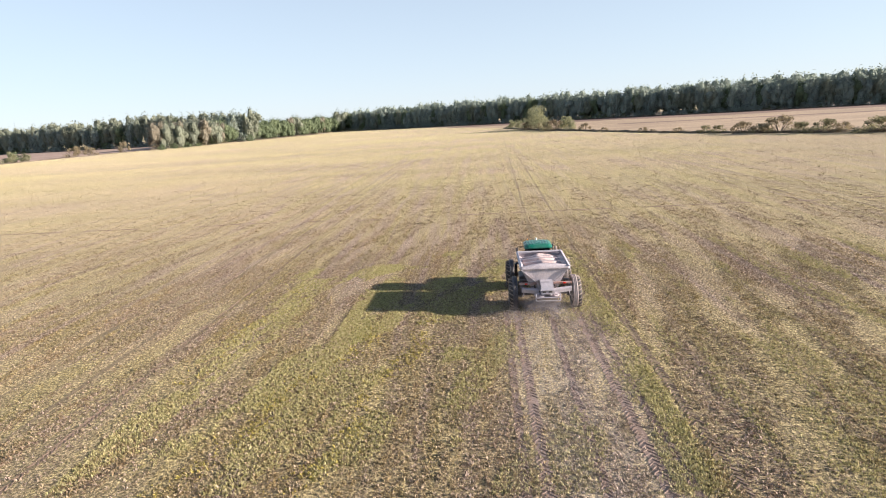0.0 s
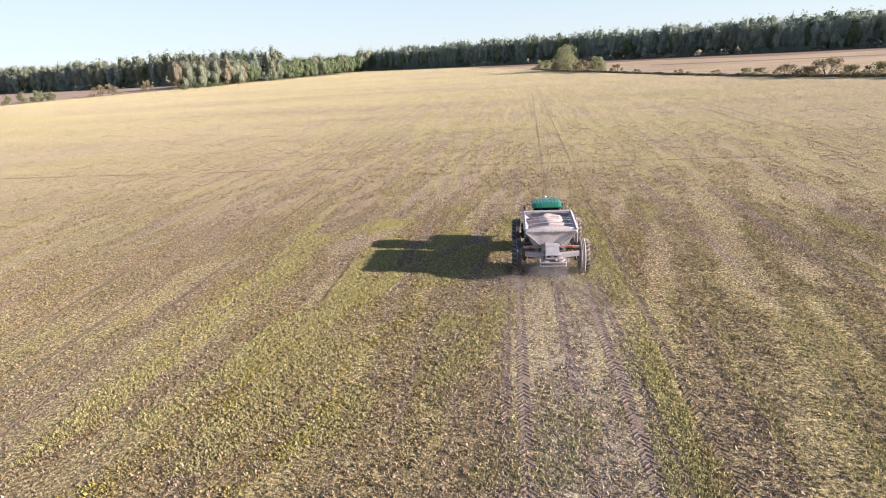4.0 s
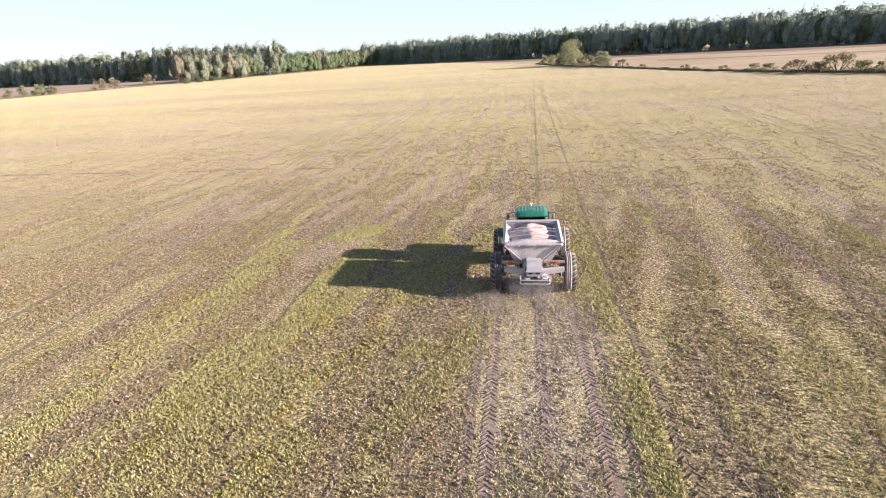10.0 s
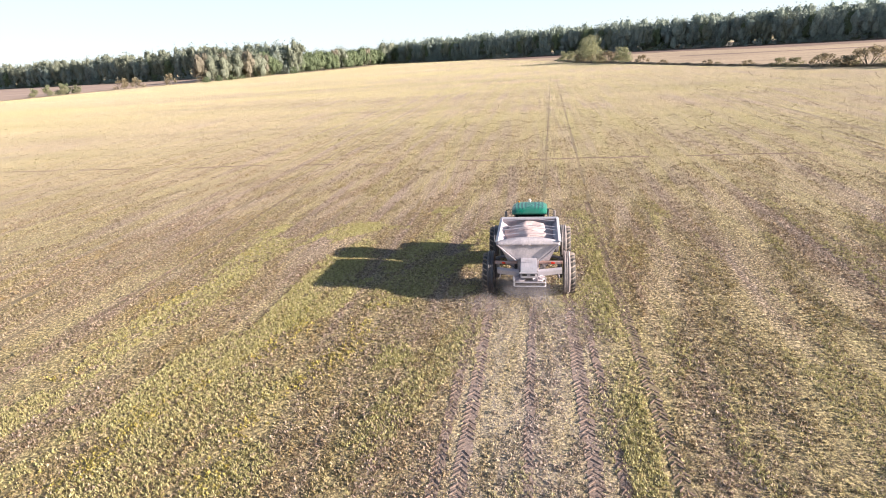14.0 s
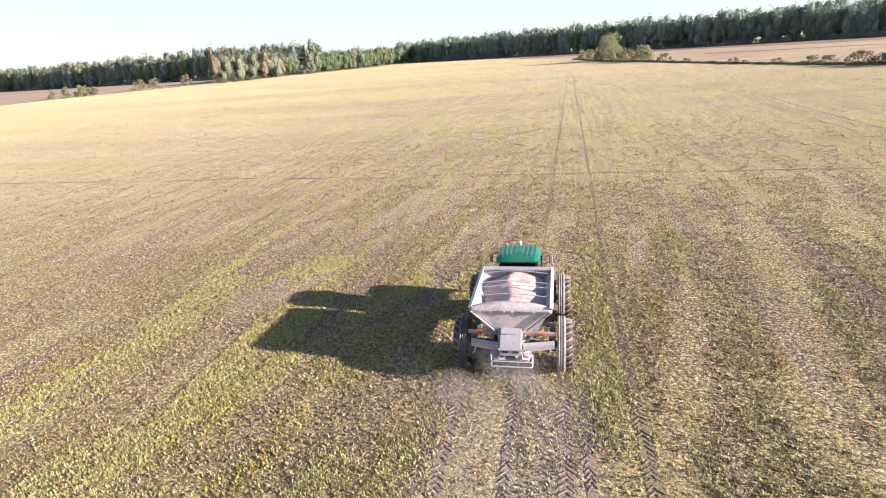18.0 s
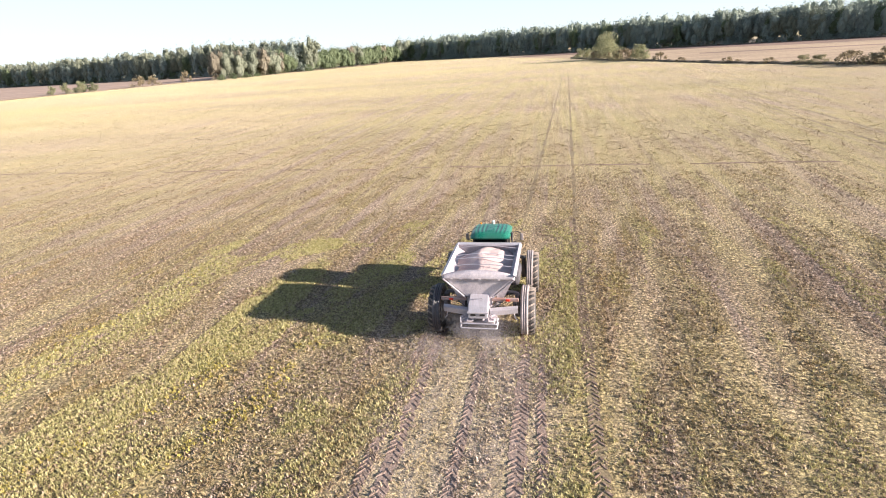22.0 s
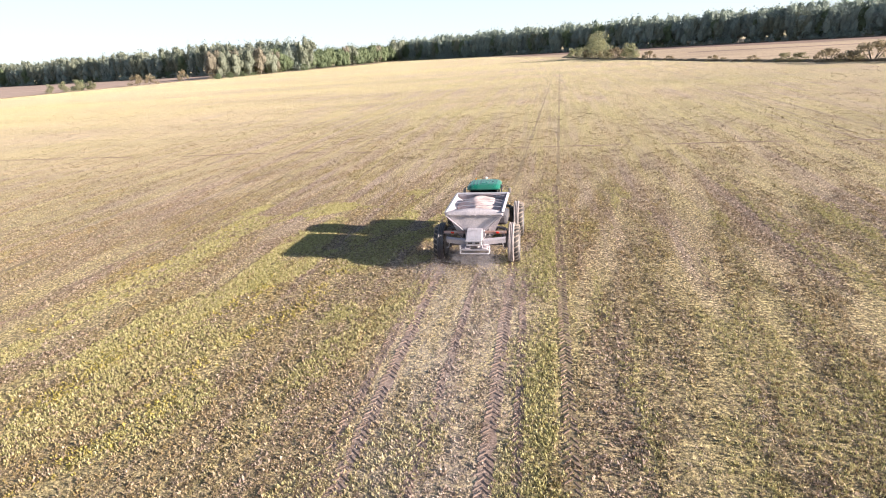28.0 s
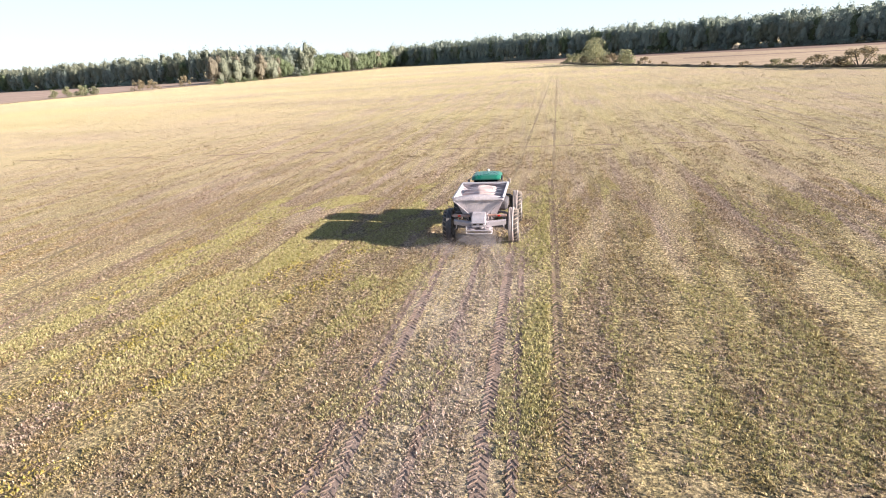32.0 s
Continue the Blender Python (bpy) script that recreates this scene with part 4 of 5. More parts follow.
    # guard rail below the chute
    for z, y in ((1.10, -1.55), (0.94, -1.58)):
        bm = bmesh.new()
        tube(bm, [(-0.56, -1.15, z + 0.02), (-0.56, y + 0.06, z), (-0.52, y, z), (0.66, y, z), (0.70, y + 0.06, z), (0.70, -1.15, z + 0.02)], 0.022, 8)
        part("guard_rail", bm, M_RAIL, root, "pale bent pipe guard rail")
    for px in (-0.56, 0.70):
        bm = bmesh.new()
        tube(bm, [(px, -1.52, 0.94), (px, -1.50, 1.12), (px, -1.48, 1.30)], 0.02, 8)
        part("rail_post", bm, M_RAIL, root)
    bm = bmesh.new()
    box(bm, -0.5, 0.6, -1.35, -0.7, 0.98, 1.05, 0.02)
    part("spinner_frame", bm, M_STEEL, root)
    # hydraulic pipes and hoses along the rear
    for s, q in ((1, 0.0), (1, 0.05), (-1, 0.0)):
        bm = bmesh.new()
        tube(bm, [(s * 0.42, -0.8, 1.3 + q), (s * 0.62, -0.78, 1.48 + q), (s * 0.8, -0.5, 1.42), (s * 0.7, 0.4, 1.25), (s * 0.62, 1.5, 1.25)], 0.018, 8)
        part("hydraulic_hose", bm, M_HYD, root)
    # side tank and toolbox between the wheels
    bm = bmesh.new()
    box(bm, 0.74, 1.30, 1.0, 2.35, 1.36, 1.86, 0.14)
    part("side_tank", bm, M_GUARD_DARK, root, "rounded dark grey side tank")
    bm = bmesh.new()
    box(bm, -1.25, -0.72, 1.1, 2.2, 1.05, 1.5, 0.08)
    part("toolbox", bm, M_FRAME, root, "dark side toolbox")
    # cab
    CX, CY0, CY1, CZ = 0.70, 2.80, 4.15, 2.68
    cab = part("cab", bmesh.new(), M_BLACK, root, "glazed cab under a green roof")
    bm = bmesh.new()
    box(bm, -CX, CX, CY0, CY1, 1.15, 1.62, 0.05)
    part("cab_body", bm, M_GREEN, cab, "green painted lower cab body")
    for px in (-CX + 0.04, CX - 0.04):
        for py in (CY0 + 0.04, 3.5, CY1 - 0.04):
            bm = bmesh.new()
            box(bm, px - 0.04, px + 0.04, py - 0.04, py + 0.04, 1.60, CZ, 0.012)
            part("pillar", bm, M_BLACK, cab)
    for corners in ([(-CX + 0.07, CY0 + 0.03, 1.62), (CX - 0.07, CY0 + 0.03, 1.62), (CX - 0.07, CY0 + 0.03, CZ), (-CX + 0.07, CY0 + 0.03, CZ)],
                    [(-CX + 0.07, CY1 - 0.03, 1.62), (CX - 0.07, CY1 - 0.03, 1.62), (CX - 0.07, CY1 - 0.03, CZ), (-CX + 0.07, CY1 - 0.03, CZ)],
                    [(-CX + 0.03, CY0 + 0.07, 1.62), (-CX + 0.03, CY1 - 0.07, 1.62), (-CX + 0.03, CY1 - 0.07, CZ), (-CX + 0.03, CY0 + 0.07, CZ)],
                    [(CX - 0.03, CY0 + 0.07, 1.62), (CX - 0.03, CY1 - 0.07, 1.62), (CX - 0.03, CY1 - 0.07, CZ), (CX - 0.03, CY0 + 0.07, CZ)]):
        bm = bmesh.new()
        slab(bm, corners, 0.008)
        part("window_pane", bm, M_CABGLASS, cab, "dark tinted glass pane")
    bm = bmesh.new()
    box(bm, -0.3, 0.3, 3.1, 3.65, 1.62, 1.78, 0.06)
    box(bm, -0.28, 0.28, 3.0, 3.14, 1.7, 2.35, 0.05)
    part("driver_seat", bm, M_BLACK, cab, "black empty seat")
    # roof: rounded shell with raised ribs
    bm = bmesh.new()
    nx, ny = 60, 20
    RX, RY0, RY1 = 0.83, 2.70, 4.28
    grid = []
    for i in range(nx + 1):
        col = []
        for j in range(ny + 1):
            u, v = 2 * i / nx - 1, 2 * j / ny - 1
            e = (abs(u) ** 5 + abs(v) ** 5)
            fall = max(0.0, 1 - e) ** 0.45
            bow = abs(u) + 0.10 * v * v
            rib = sum(0.020 * math.exp(-((bow - c) / 0.04) ** 2) for c in (0.38, 0.58, 0.78)) * max(0.0, min(1.0, (0.78 - abs(v)) * 8))
            dome = 0.016 * (1 if abs(u) < 0.2 and abs(v) < 0.6 else 0)
            sq = 1 - 0.05 * (abs(u) * abs(v)) ** 3
            col.append(bm.verts.new((u * RX * sq, (RY0 + RY1) / 2 + v * (RY1 - RY0) / 2 * sq, CZ + 0.02 + 0.17 * fall + (rib + dome) * (fall > 0.3))))
        grid.append(col)
    for i in range(nx):
        for j in range(ny):
            bm.faces.new((grid[i][j], grid[i + 1][j], grid[i + 1][j + 1], grid[i][j + 1]))
    rim = [grid[i][0] for i in range(nx + 1)] + [grid[nx][j] for j in range(1, ny + 1)] + [grid[i][ny] for i in range(nx - 1, -1, -1)] + [grid[0][j] for j in range(ny - 1, 0, -1)]
    low = [bm.verts.new((v.co.x * 0.985, 3.49 + (v.co.y - 3.49) * 0.985, CZ - 0.05)) for v in rim]
    for k in range(len(rim)):
        bm.faces.new((rim[k], low[k], low[(k + 1) % len(rim)], rim[(k + 1) % len(rim)]))
    bm.faces.new(low)
    bmesh.ops.recalc_face_normals(bm, faces=bm.faces)
    part("cab_roof", bm, M_GREEN, cab, "green ribbed cab roof", True)
    bm = bmesh.new()
    tube(bm, [(0.0, 4.2, 2.80), (0.0, 4.2, 2.87)], 0.05, 14)
    bmesh.ops.create_uvsphere(bm, u_segments=16, v_segments=8, radius=0.075, matrix=Matrix.Translation((0, 4.2, 2.90)) @ Matrix.Diagonal((1, 1, 0.75, 1)))
    part("positioning_dome", bm, M_WHITE, cab, "white receiver dome on the roof", True)
    bm = bmesh.new()
    tube(bm, [(-0.52, 4.1, 2.80), (-0.52, 4.1, 2.90)], 0.035, 12)
    part("beacon", bm, M_AMBER, cab, "small amber beacon")
    # exhaust and mirrors
    bm = bmesh.new()
    tube(bm, [(0.86, 3.2, 1.4), (0.86, 3.2, 2.62), (0.88, 3.14, 2.78)], 0.05, 12)
    part("exhaust_pipe", bm, M_FRAME, root)
    for s in (-1, 1):
        mirror = part("mirror", bmesh.new(), M_BLACK, root, "black wing mirror on an arm")
        bm = bmesh.new()
        tube(bm, [(s * 0.74, 4.2, 2.42), (s * 0.98, 4.3, 2.44), (s * 1.16, 4.3, 2.36)], 0.016, 8)
        part("mirror_arm", bm, M_BLACK, mirror)
        bm = bmesh.new()
        tube(bm, [(s * 0.74, 4.2, 1.95), (s * 1.16, 4.3, 2.05)], 0.014, 8)
        part("mirror_arm", bm, M_BLACK, mirror)
        bm = bmesh.new()
        box(bm, s * 1.18 - 0.07, s * 1.18 + 0.07, 4.27, 4.33, 2.04, 2.34, 0.03)
        part("mirror_head", bm, M_GUARD, mirror)
    # entry ladder with rails
    for y in (2.62, 2.95):
        bm = bmesh.new()
        tube(bm, [(-0.86, y, 1.2), (-0.90, y, 2.2), (-0.74, y, 2.42)], 0.018, 8)
        part("hand_rail", bm, M_GREEN, root, "dark green hand rail")
    bm = bmesh.new()
    box(bm, -1.15, -0.72, 2.5, 3.1, 1.16, 1.2, 0.01)
    part("step_platform", bm, M_FRAME, root)
    # bonnet ahead of the cab
    bm = bmesh.new()
    box(bm, -0.5, 0.5, 4.16, 5.5, 1.05, 1.98, 0.24)
    part("bonnet", bm, M_GREEN, root, "green bonnet ahead of the cab")
    bm = bmesh.new()
    box(bm, -0.6, 0.6, 5.2, 5.45, 0.98, 1.1, 0.03)
    part("front_bumper", bm, M_FRAME, root)
    return root


spreader()


def lime_load():
    """The heap of lime in the hopper: a long ridge, gentle towards the sun and steep on its other side, with a dip across it."""
    bm = bmesh.new()
    nx, ny = 44, 52
    grid = []
    for i in range(nx + 1):
        col = []
        for j in range(ny + 1):
            u, v = 2 * i / nx - 1, j / ny
            y = -0.66 + v * 3.0
            crest = 2.64 - 0.55 * max(0.0, v - 0.72) ** 1.3 * 2 - 0.60 * max(0.0, 0.44 - v) - 0.12 * math.exp(-((v - 0.46) / 0.05) ** 2)
            x = u * 1.19
            ridge = -0.10 + 0.10 * math.sin(v * 7) + 0.05 * noise.noise(Vector((y * 2, 0, 3)))
            d = x - ridge
            drop = 0.20 * d + 0.34 * max(0.0, d - 0.75) if d > 0 else -0.46 * d
            z = max(2.02, crest - math.sqrt(drop * drop + 0.0016) + 0.04)
            z += 0.035 * noise.noise(Vector((x * 3, y * 3, 1))) + 0.012 * noise.noise(Vector((x * 11, y * 11, 1)))
            half = min(1.2, 0.46 + (z - 1.72) * (1.22 - 0.46) / 0.67 - 0.02)
            col.append(bm.verts.new((max(-half, min(half, x)), y, z)))
        grid.append(col)
    for i in range(nx):
        for j in range(ny):
            bm.faces.new((grid[i][j], grid[i + 1][j], grid[i + 1][j + 1], grid[i][j + 1]))
    # the body of the heap down to the hopper's floor
    base = [(-0.44, -0.66), (0.44, -0.66), (0.44, 2.34), (-0.44, 2.34)]
    b = [bm.verts.new((x, y, 1.74)) for x, y in base]
    bm.faces.new(list(reversed(b)))
    tagged(link_mesh("lime_load", bm, M_LIME, True), "heap of pinkish-white crushed lime in the hopper", "lime")


lime_load()


# ---- wheel tracks ----
def track(name, x0, slope, y0, y1, width, label, lugs=True, lift=0.008, pitch=0.21, mat=None):
    """A pressed strip of soil with the tyre's chevron prints standing in it."""
    bm = bmesh.new()
    n = int((y1 - y0) / (0.12 if lugs else 0.5))
    ring = []
    for k in range(n + 1):
        y = y0 + (y1 - y0) * k / n
        x = x0 + slope * y
        j = 0.06 * noise.noise(Vector((x, y * 0.8, 2)))
        if lugs:
            fade = min(1.0, (y - y0) / 8 + 0.05)
            half = [width / 2 * fade * (0.78 + 0.5 * noise.noise(Vector((x0 + s, y * 3.5, 8))) + 0.15 * rng.uniform(-1, 1)) for s in (0, 50)]
        else:
            half = [max(0.02, width / 2 * (0.75 + 1.3 * noise.noise(Vector((x0, y * 0.45, 8)))))] * 2
        ring.append((bm.verts.new((x - half[0] + j, y, lift)), bm.verts.new((x + half[1] + j, y, lift))))
    for a, b in zip(ring, ring[1:]):
        bm.faces.new((a[0], a[1], b[1], b[0]))
    if lugs:
        y = y0
        while y < y1:
            x = x0 + slope * y
            for s in (-1, 1):
                if rng.uniform() < 0.26 + 0.8 * max(0.0, 1 - (y - y0) / 10) + 0.25 * noise.noise(Vector((x0, y * 0.5, 4))):
                    continue
                yy = y + (pitch / 2 if s > 0 else 0)
                h = rng.uniform(0.010, 0.026)
                first = len(bm.faces)
                q = rng.uniform(0.36, 0.5)
                a, b = Vector((x + s * 0.02, yy + 0.05)), Vector((x + s * width * q, yy - 0.11))
                w = Vector((0.008, rng.uniform(0.024, 0.044)))
                lo = [bm.verts.new((*(p + o), lift - 0.004)) for p, o in ((a, -w), (b, -w), (b, w), (a, w))]
                hi = [bm.verts.new((*(p + o * 0.85), lift + h)) for p, o in ((a, -w), (b, -w), (b, w), (a, w))]
                bm.faces.new(hi)
                for k in range(4):
                    bm.faces.new((lo[k], lo[(k + 1) % 4], hi[(k + 1) % 4], hi[k]))
                bm.faces.ensure_lookup_table()
                for k in range(first, len(bm.faces)):
                    bm.faces[k].material_index = 1
            y += pitch
    bmesh.ops.recalc_face_normals(bm, faces=bm.faces)
    ob = tagged(link_mesh(name, bm, mat), label, "wheel track", group="wheel tracks", kind="stuff")
    # second slot: darker tone that paints the shade of the chevron prints
    ob.data.materials.append(M_PRINT)


TRACKS = [
    # x at the rear axle, slope, from, to, width, with prints
    (-1.56, -0.004, -34, 0.2, 0.46, True), (-2.12, 0.0, -34, -0.6, 0.36, True),
    (1.62, -0.016, -34, 0.2, 0.48, True), (2.16, -0.03, -34, -1.0, 0.3, True),
    (0.2, 0.004, -34, -1.5, 0.32, True), (3.7, -0.012, -34, 14, 0.42, True),
    (3.55, 0.012, 14, 170, 0.26, False), (0.45, 0.022, 7.5, 170, 0.28, False),
    (-18.7, -0.01, -30, 18, 0.3, True), (-18.7, -0.01, 18, 110, 0.24, False), (-21.2, -0.016, -20, 120, 0.24, False), (-24.4, -0.02, -14, 80, 0.22, False),
    (29.5, 0.0, -5, 150, 0.3, False), (32.2, 0.0, -5, 150, 0.3, False),
]
for x0, sl, ya, yb, wd, pr in TRACKS:
    track("wheel_track", x0, sl, ya, yb, wd, "pressed brown tyre track with chevron prints across the stubble" if pr else "faint old tyre track across the stubble", pr, mat=M_TRACK if pr and yb < 1 else M_RUT)


def cross_track():
    bm = bmesh.new()
    prev = None
    for k in range(261):
        x = -80 + k * 0.5
        y = 28.5 - 0.035 * x + 0.8 * noise.noise(Vector((x * 0.09, 0, 5))) + 0.15 * noise.noise(Vector((x * 0.8, 0, 5)))
        w = max(0.05, 0.13 + 0.16 * noise.noise(Vector((x * 0.35, 3, 1))))
        cur = (bm.verts.new((x, y - w, 0.01)), bm.verts.new((x, y + 0.3 * w, 0.05)), bm.verts.new((x, y + w, 0.01)))
        if noise.noise(Vector((x * 0.3, 7, 3))) < -0.12:
            cur = None
        if prev and cur:
            bm.faces.new((prev[0], cur[0], cur[1], prev[1]))
            bm.faces.new((prev[1], cur[1], cur[2], prev[2]))
        prev = cur
    tagged(link_mesh("wheel_track", bm, M_TRACK), "thin soil furrow running across the field", "wheel track", group="wheel tracks", kind="stuff")


cross_track()


# ---- low growth ----
def tufts(count, box, leaves, length, width, seed, keep=None, lean=(0.35, 1.25), loose=0.35):
    """Small plants of a few leaves each; keep(x, y) says how likely one stands there."""
    r = np.random.default_rng(seed)
    x = r.uniform(box[0], box[1], count)
    y = r.uniform(box[2], box[3], count)
    ok = np.abs(x + 2) + r.normal(0, 3, count) < 17 + 0.95 * np.maximum(y + 20, 0) * (1 + 0.1 * r.normal(size=count))
    ok &= y > -18.5 - r.exponential(4, count)
    for x0, sl, ya, yb, wd, pr in TRACKS:
        inside = (np.abs(x - x0 - sl * y) < wd * (0.5 if pr else 0.35)) & (y > ya) & (y < yb)
        ok &= ~(inside & (r.uniform(size=count) < (0.66 if pr and yb < 0.5 and wd > 0.37 else 0.35)))
    if keep is not None:
        ok &= r.uniform(size=count) < keep(x, y)
    x, y = x[ok], y[ok]
    n = len(x)
    big = r.uniform(0.6, 1.4, n)
    x, y, big = np.repeat(x, leaves), np.repeat(y, leaves), np.repeat(big, leaves)
    m = n * leaves
    a = r.uniform(0, 2 * np.pi, m)
    t = r.uniform(*lean, m)
    l = big * r.uniform(0.6, 1.2, m) * length
    w = l * r.uniform(0.7, 1.3, m) * width
    d = np.stack([np.cos(a) * np.sin(t), np.sin(a) * np.sin(t), np.cos(t)], 1)
    u = np.stack([-np.sin(a), np.cos(a), r.uniform(-0.4, 0.4, m)], 1)
    off = np.stack([r.normal(0, loose, m) * l, r.normal(0, loose, m) * l, np.zeros(m)], 1)
    base = np.stack([x, y, np.full(m, -0.004)], 1) + off
    tip = base + d * l[:, None]
    mid = base + d * (0.35 * l)[:, None]
    return np.stack([mid - u * w[:, None], tip, mid + u * w[:, None] - d * (0.3 * l)[:, None]], 1)


def soft_noise(x, y, seed):
    """Smooth value noise from 0 to 1 on a grid of one metre."""
    table = np.random.default_rng(seed).uniform(0, 1, (256, 256))
    i, j = np.floor(x).astype(int), np.floor(y).astype(int)
    u, v = x - i, y - j
    u, v = u * u * (3 - 2 * u), v * v * (3 - 2 * v)
    a, b = table[i % 256, j % 256], table[(i + 1) % 256, j % 256]
    c, d = table[i % 256, (j + 1) % 256], table[(i + 1) % 256, (j + 1) % 256]
    return (a * (1 - u) + b * u) * (1 - v) + (c * (1 - u) + d * u) * v


def lanes(seed, wide, long, low, cut=0.5, cell=0.15, hard=2.8):
    """Uneven cover in lanes drawn out along the rows."""
    def keep(x, y):
        v = 0.6 * soft_noise(x / wide, y / long, seed) + 0.4 * soft_noise(x / wide * 2.3, y / long * 3.1, seed + 1)
        drill = 0.94 - 0.1 * np.clip((x - 2) / 2, 0, 1) + (0.07 + 0.3 * np.clip((x - 2) / 2, 0, 1)) * soft_noise(x * 0.11, y * 0.03, 98) * np.cos(2 * np.pi * (x / 0.95 + 0.5 * soft_noise(x * 0.08, y * 0.1, 99)))
        comb = soft_noise(x / 0.85, y / 26, 31)
        v = v + 0.24 * np.clip((x - 2.2) / 2, 0, 1) * (comb - 0.5) - 0.03 * np.clip(1 - np.abs(x) / 6, 0, 1) * (y < 0)
        knots = np.clip(0.42 + hard * (soft_noise(x / cell, y / cell, 77) - 0.42), 0.08, 1)
        gone = np.clip((soft_noise((x - 0.2 * y) / 1.1, y / 7, 141) + 0.4 * soft_noise(x / 0.5, y / 2.5, 142) - 0.8) / 0.12, 0, 1)
        return np.clip(low + (1 - low) * (v - cut + 0.16) / 0.32, low if low > 0 else 0, 1) * drill * knots * (1 - 0.78 * gone)
    return keep


def growth(name, pieces, mat, label):
    tagged(new(name, quads_mesh(name, np.concatenate(pieces), mat)), label, "weeds", kind="stuff")


def thinning(inner, near, far, start=-1.0, full=0.0):
    """Cover that comes in and dies away with the distance from the near end of the field."""
    def keep(x, y):
        d = np.hypot(x + 1, y + 24)
        return inner(x, y) * np.clip(1 - (d - near) / (far - near), 0, 1) * np.clip((d - start) / (full - start), 0, 1)
    return keep


growth("weed_cover", [
    tufts(617000, (-36, 36, -31, 14), 6, 0.052, 0.3, 51, thinning(lanes(1, 1.0, 5, 0.74, 0.45), 27, 42), (0.2, 1.32), 0.95),
    tufts(303000, (-40, 38, -31, 26), 5, 0.086, 0.26, 54, thinning(lanes(1, 1.0, 5, 0.62, 0.45, 0.17, 3.0), 32, 56), (0.25, 1.2), 0.5),
    tufts(340000, (-66, 54, -4, 58), 5, 0.10, 0.27, 52, thinning(lanes(1, 1.0, 5, 0.68, 0.45, 0.25, 3.4), 46, 86, 27, 42), (0.75, 1.44), 0.8),
    tufts(150000, (-160, 120, 5, 170), 4, 0.15, 0.38, 53, thinning(lanes(3, 3.0, 30, 0.4), 66, 180, 40, 80), (0.9, 1.42), 1.3),
], M_WEED, "low straw-coloured weeds and stubble covering the field")
growth("straw_litter", [
    tufts(419000, (-36, 34, -31, 16), 3, 0.07, 0.3, 56, thinning(lanes(8, 1.3, 14, 0.7), 24, 44), (1.1, 1.5), 1.8),
    tufts(90000, (-80, 62, -16, 62), 3, 0.08, 0.24, 57, thinning(lanes(8, 1.3, 14, 0.7), 45, 75, 18, 36), (1.1, 1.5), 1.8),
], M_RESIDUE, "loose pinkish straw and dead leaves lying between the weeds")


def streak(cx, slope, y0, y1, spread):
    def keep(x, y):
        c = cx + slope * y + 0.35 * np.sin(y * 0.9)
        return np.exp(-((x - c) / spread) ** 2) * ((y > y0) & (y < y1)) * np.clip(0.5 + 0.3 * np.sin(y * 0.9 + cx) + 0.2 * np.sin(y * 3.1), 0, 1)
    return keep


growth("yellow_wildflowers", [
    tufts(20000, (-16, -7, -20, 0), 5, 0.085, 0.28, 61, streak(-8.1, 0.33, -20, -2, 0.5)),
    tufts(16000, (-12, -4, -20, 2), 5, 0.085, 0.28, 62, streak(-5.7, 0.22, -20, -1, 0.45)),
    tufts(5000, (-20, -13, -8, 6), 5, 0.085, 0.28, 63, streak(-15.5, 0.1, -8, 6, 0.5)),
], M_FLOWER, "yellow-flowering weeds in streaks along the rows")


def blotches(seed, wide, long, slope, cut, start=-40, end=14):
    """Patches with a ragged but clear edge, drawn out along a slant."""
    def keep(x, y):
        q = x - slope * y
        v = 0.62 * soft_noise(q / wide + 40, y / long, seed) + 0.26 * soft_noise(q / wide * 2.7, y / long * 2.7, seed + 1) + 0.12 * soft_noise(x / 0.2, y / 0.2, seed + 2)
        v = v - 0.2 * np.clip((y - end + 8) / 8, 0, 1) - 0.2 * np.clip((start + 3 - y) / 3, 0, 1) - 0.07 * np.clip(1 - np.abs(x + 0.2) / 2.6, 0, 1) * (y < 8)
        return np.clip((v - cut) / 0.07, 0, 1)
    return keep


growth("green_grass_patch", [
    tufts(27000, (1.8, 6.5, -16, 12), 6, 0.085, 0.15, 64, streak(2.9, 0.0, -16, 12, 0.75), (0.1, 1.0)),
    tufts(130000, (-17, 3.5, -15, 14), 5, 0.078, 0.16, 65, blotches(21, 1.5, 4.2, 0.25, 0.525), (0.1, 1.0)),
    tufts(60000, (-11, -1.5, -7, 10), 5, 0.078, 0.16, 67, blotches(29, 1.6, 3.0, 0.2, 0.49, -7, 12), (0.1, 1.0)),
    tufts(80000, (3.5, 24, -16, 14), 6, 0.075, 0.13, 66, blotches(25, 1.0, 6, 0.02, 0.56), (0.1, 1.0)),
], M_GRASS, "patches of fresh green grass between the stubble")


# ---- blown lime ----
M_DUST, _nt, _b = material("airborne_lime", 1.0)
_b.inputs["Base Color"].default_value = (0.45, 0.405, 0.415, 1)
_b.inputs["Alpha"].default_value = 0.5

M_FLECK, _nt, _b = material("spread_lime", 1.0)
_b.inputs["Base Color"].default_value = (0.46, 0.405, 0.40, 1)


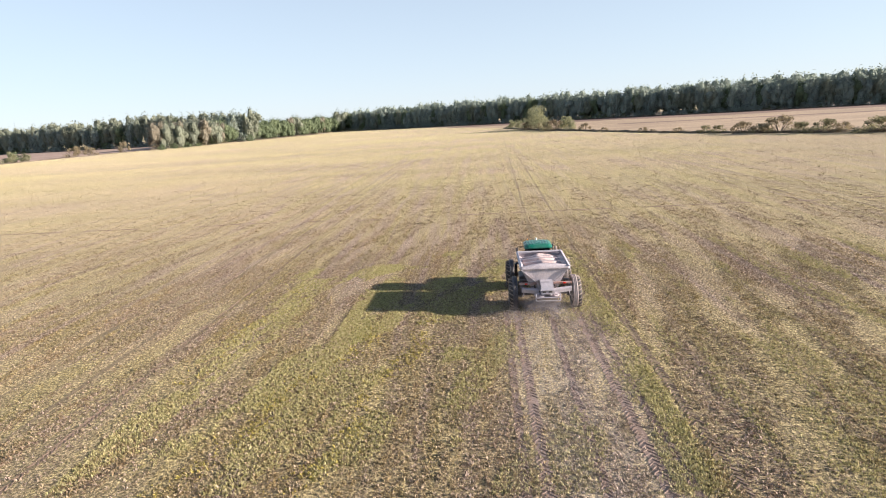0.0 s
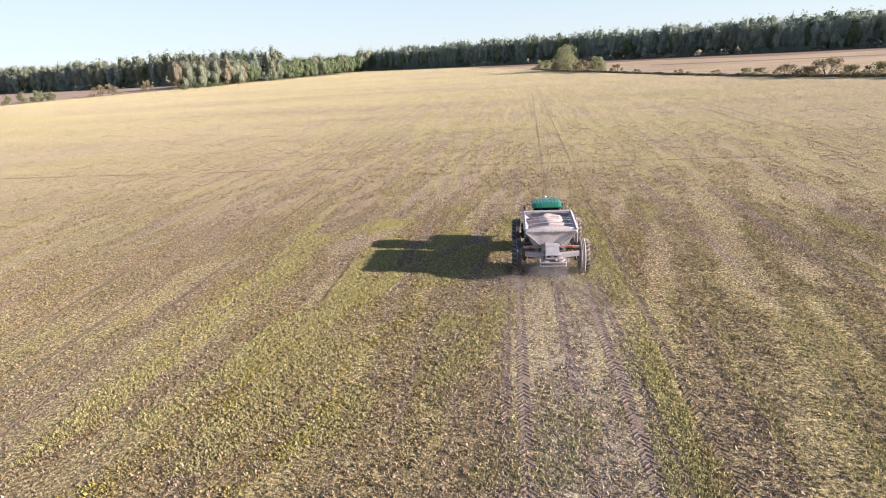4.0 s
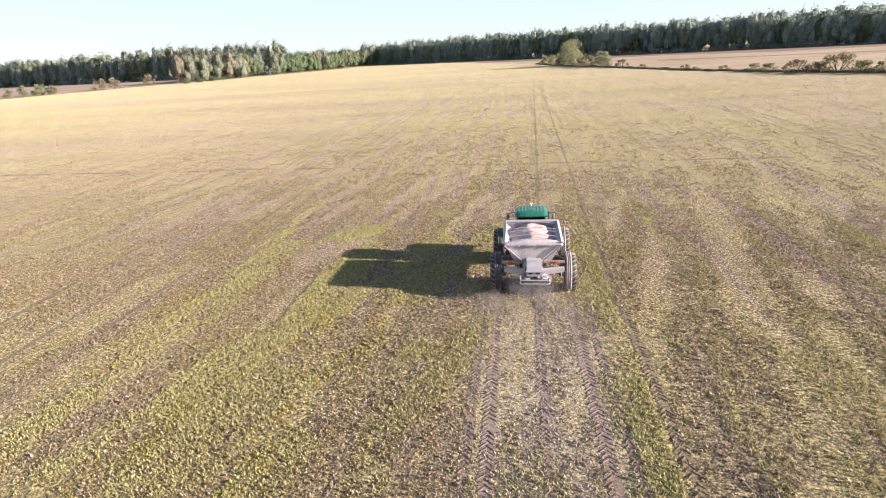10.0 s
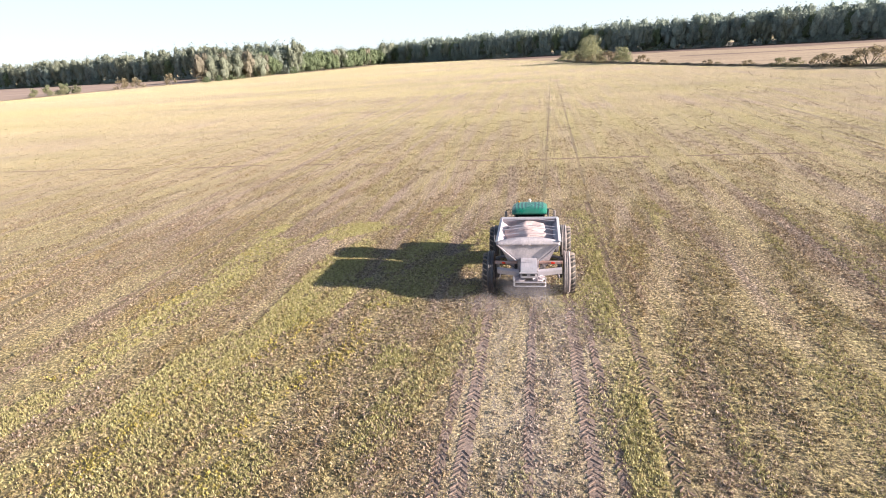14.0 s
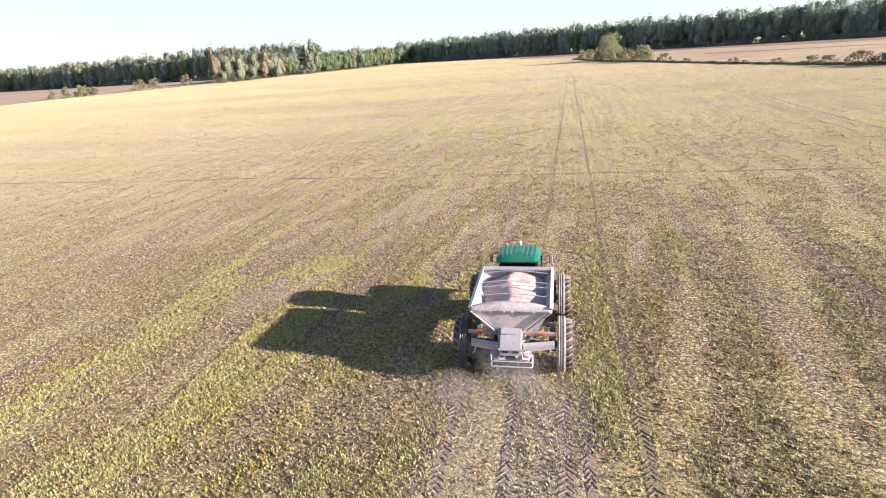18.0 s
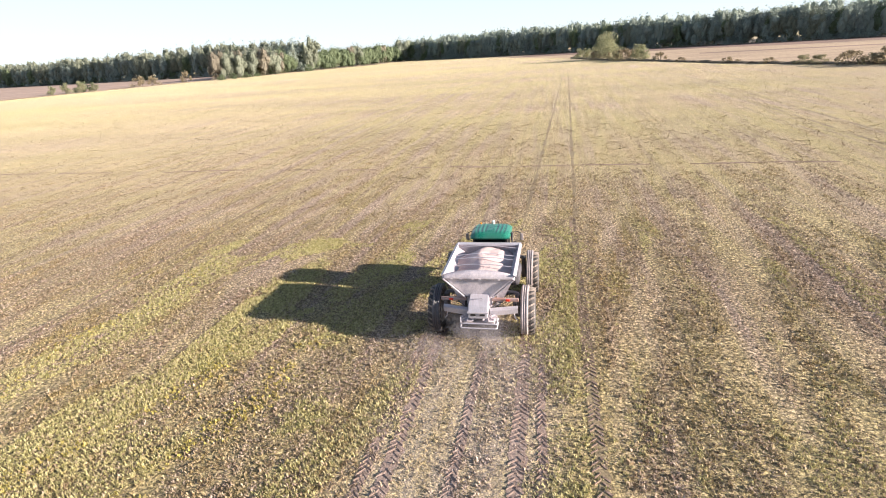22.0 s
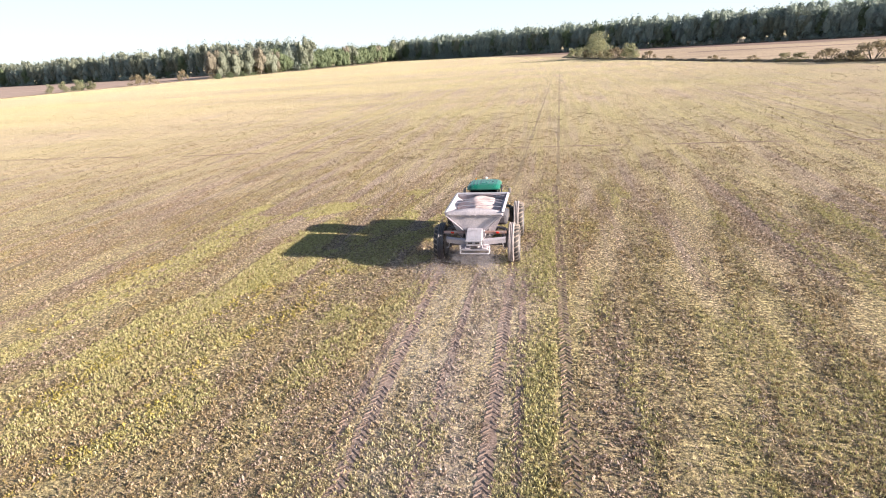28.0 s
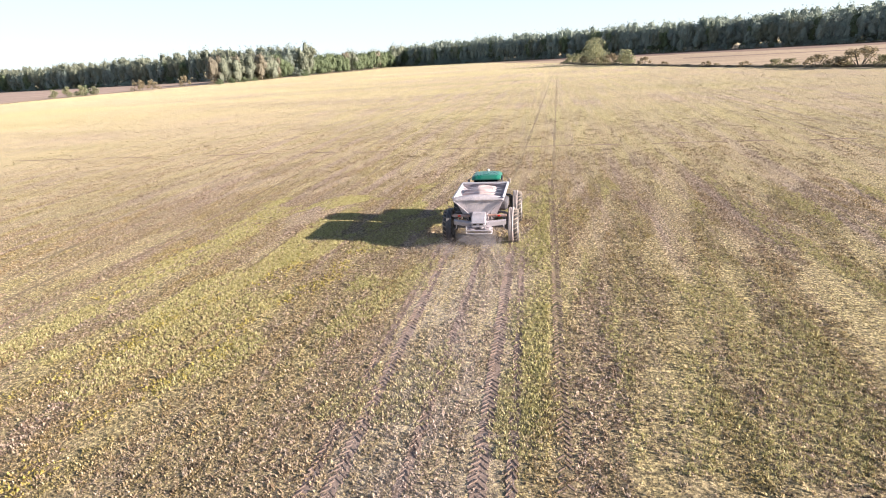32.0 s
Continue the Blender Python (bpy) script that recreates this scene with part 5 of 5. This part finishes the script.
def spread_lime():
    """Fine lime already thrown down, densest between and beside the wheel tracks."""
    r = np.random.default_rng(78)
    n = 40000
    x, y = r.normal(0.1, 1.7, n), -1.0 - r.uniform(0, 1, n) ** 1.3 * 33
    ok = soft_noise(x * 0.9, y * 0.3, 15) + 0.5 * soft_noise(x * 3, y * 1.2, 16) > 0.5
    x, y = x[ok], y[ok]
    m = len(x)
    a = r.uniform(0, 2 * np.pi, m)
    s = r.uniform(0.005, 0.013, m)
    z = r.uniform(0.012, 0.05, m)
    c = np.stack([x, y, z], 1)
    u = np.stack([np.cos(a) * s, np.sin(a) * s, r.uniform(-0.4, 0.4, m) * s], 1)
    w = np.stack([-np.sin(a) * s, np.cos(a) * s, r.uniform(-0.4, 0.4, m) * s], 1)
    tagged(new("spread_lime", quads_mesh("spread_lime", np.stack([c - u, c + u * 0.7 - w * 0.6, c + w], 1), M_FLECK)), "pale lime lying in crumbs behind the spreader", "lime", kind="stuff")


spread_lime()


def dust_cloud():
    """Thin wisps of lime still in the air behind the spinners and wheels, thinning out rearwards."""
    r = np.random.default_rng(77)
    n = 470000
    back = r.exponential(1.1, n)
    y = 0.5 - back
    x = r.normal(-0.1, 1, n) * (0.95 + 0.22 * back)
    z = np.abs(r.normal(0, 1, n)) * (0.36 + 0.14 * np.minimum(back, 4)) + 0.01
    puff = soft_noise(x * 0.9 + 0.4 * y, y * 0.6 + z, 5) + 0.45 * soft_noise(x * 2.3, y * 1.7 + z * 2, 6)
    ok = (y > -13) & (z < 1.9) & (r.uniform(size=n) < np.clip((puff - 0.45) * 2.2, 0, 1))
    p = np.stack([x, y, z], 1)[ok]
    m = len(p)
    a = r.normal(size=(m, 3))
    a /= np.linalg.norm(a, axis=1)[:, None]
    b = np.cross(a, r.normal(size=(m, 3)))
    b /= np.linalg.norm(b, axis=1)[:, None]
    s = r.uniform(0.0035, 0.0065, (m, 1))
    tagged(new("lime_dust", quads_mesh("lime_dust", np.stack([p - a * s, p + b * s * 1.4, p + a * s - b * s * 0.6], 1), M_DUST)), "pale lime dust hanging behind the spreader", "dust", kind="stuff")


dust_cloud()
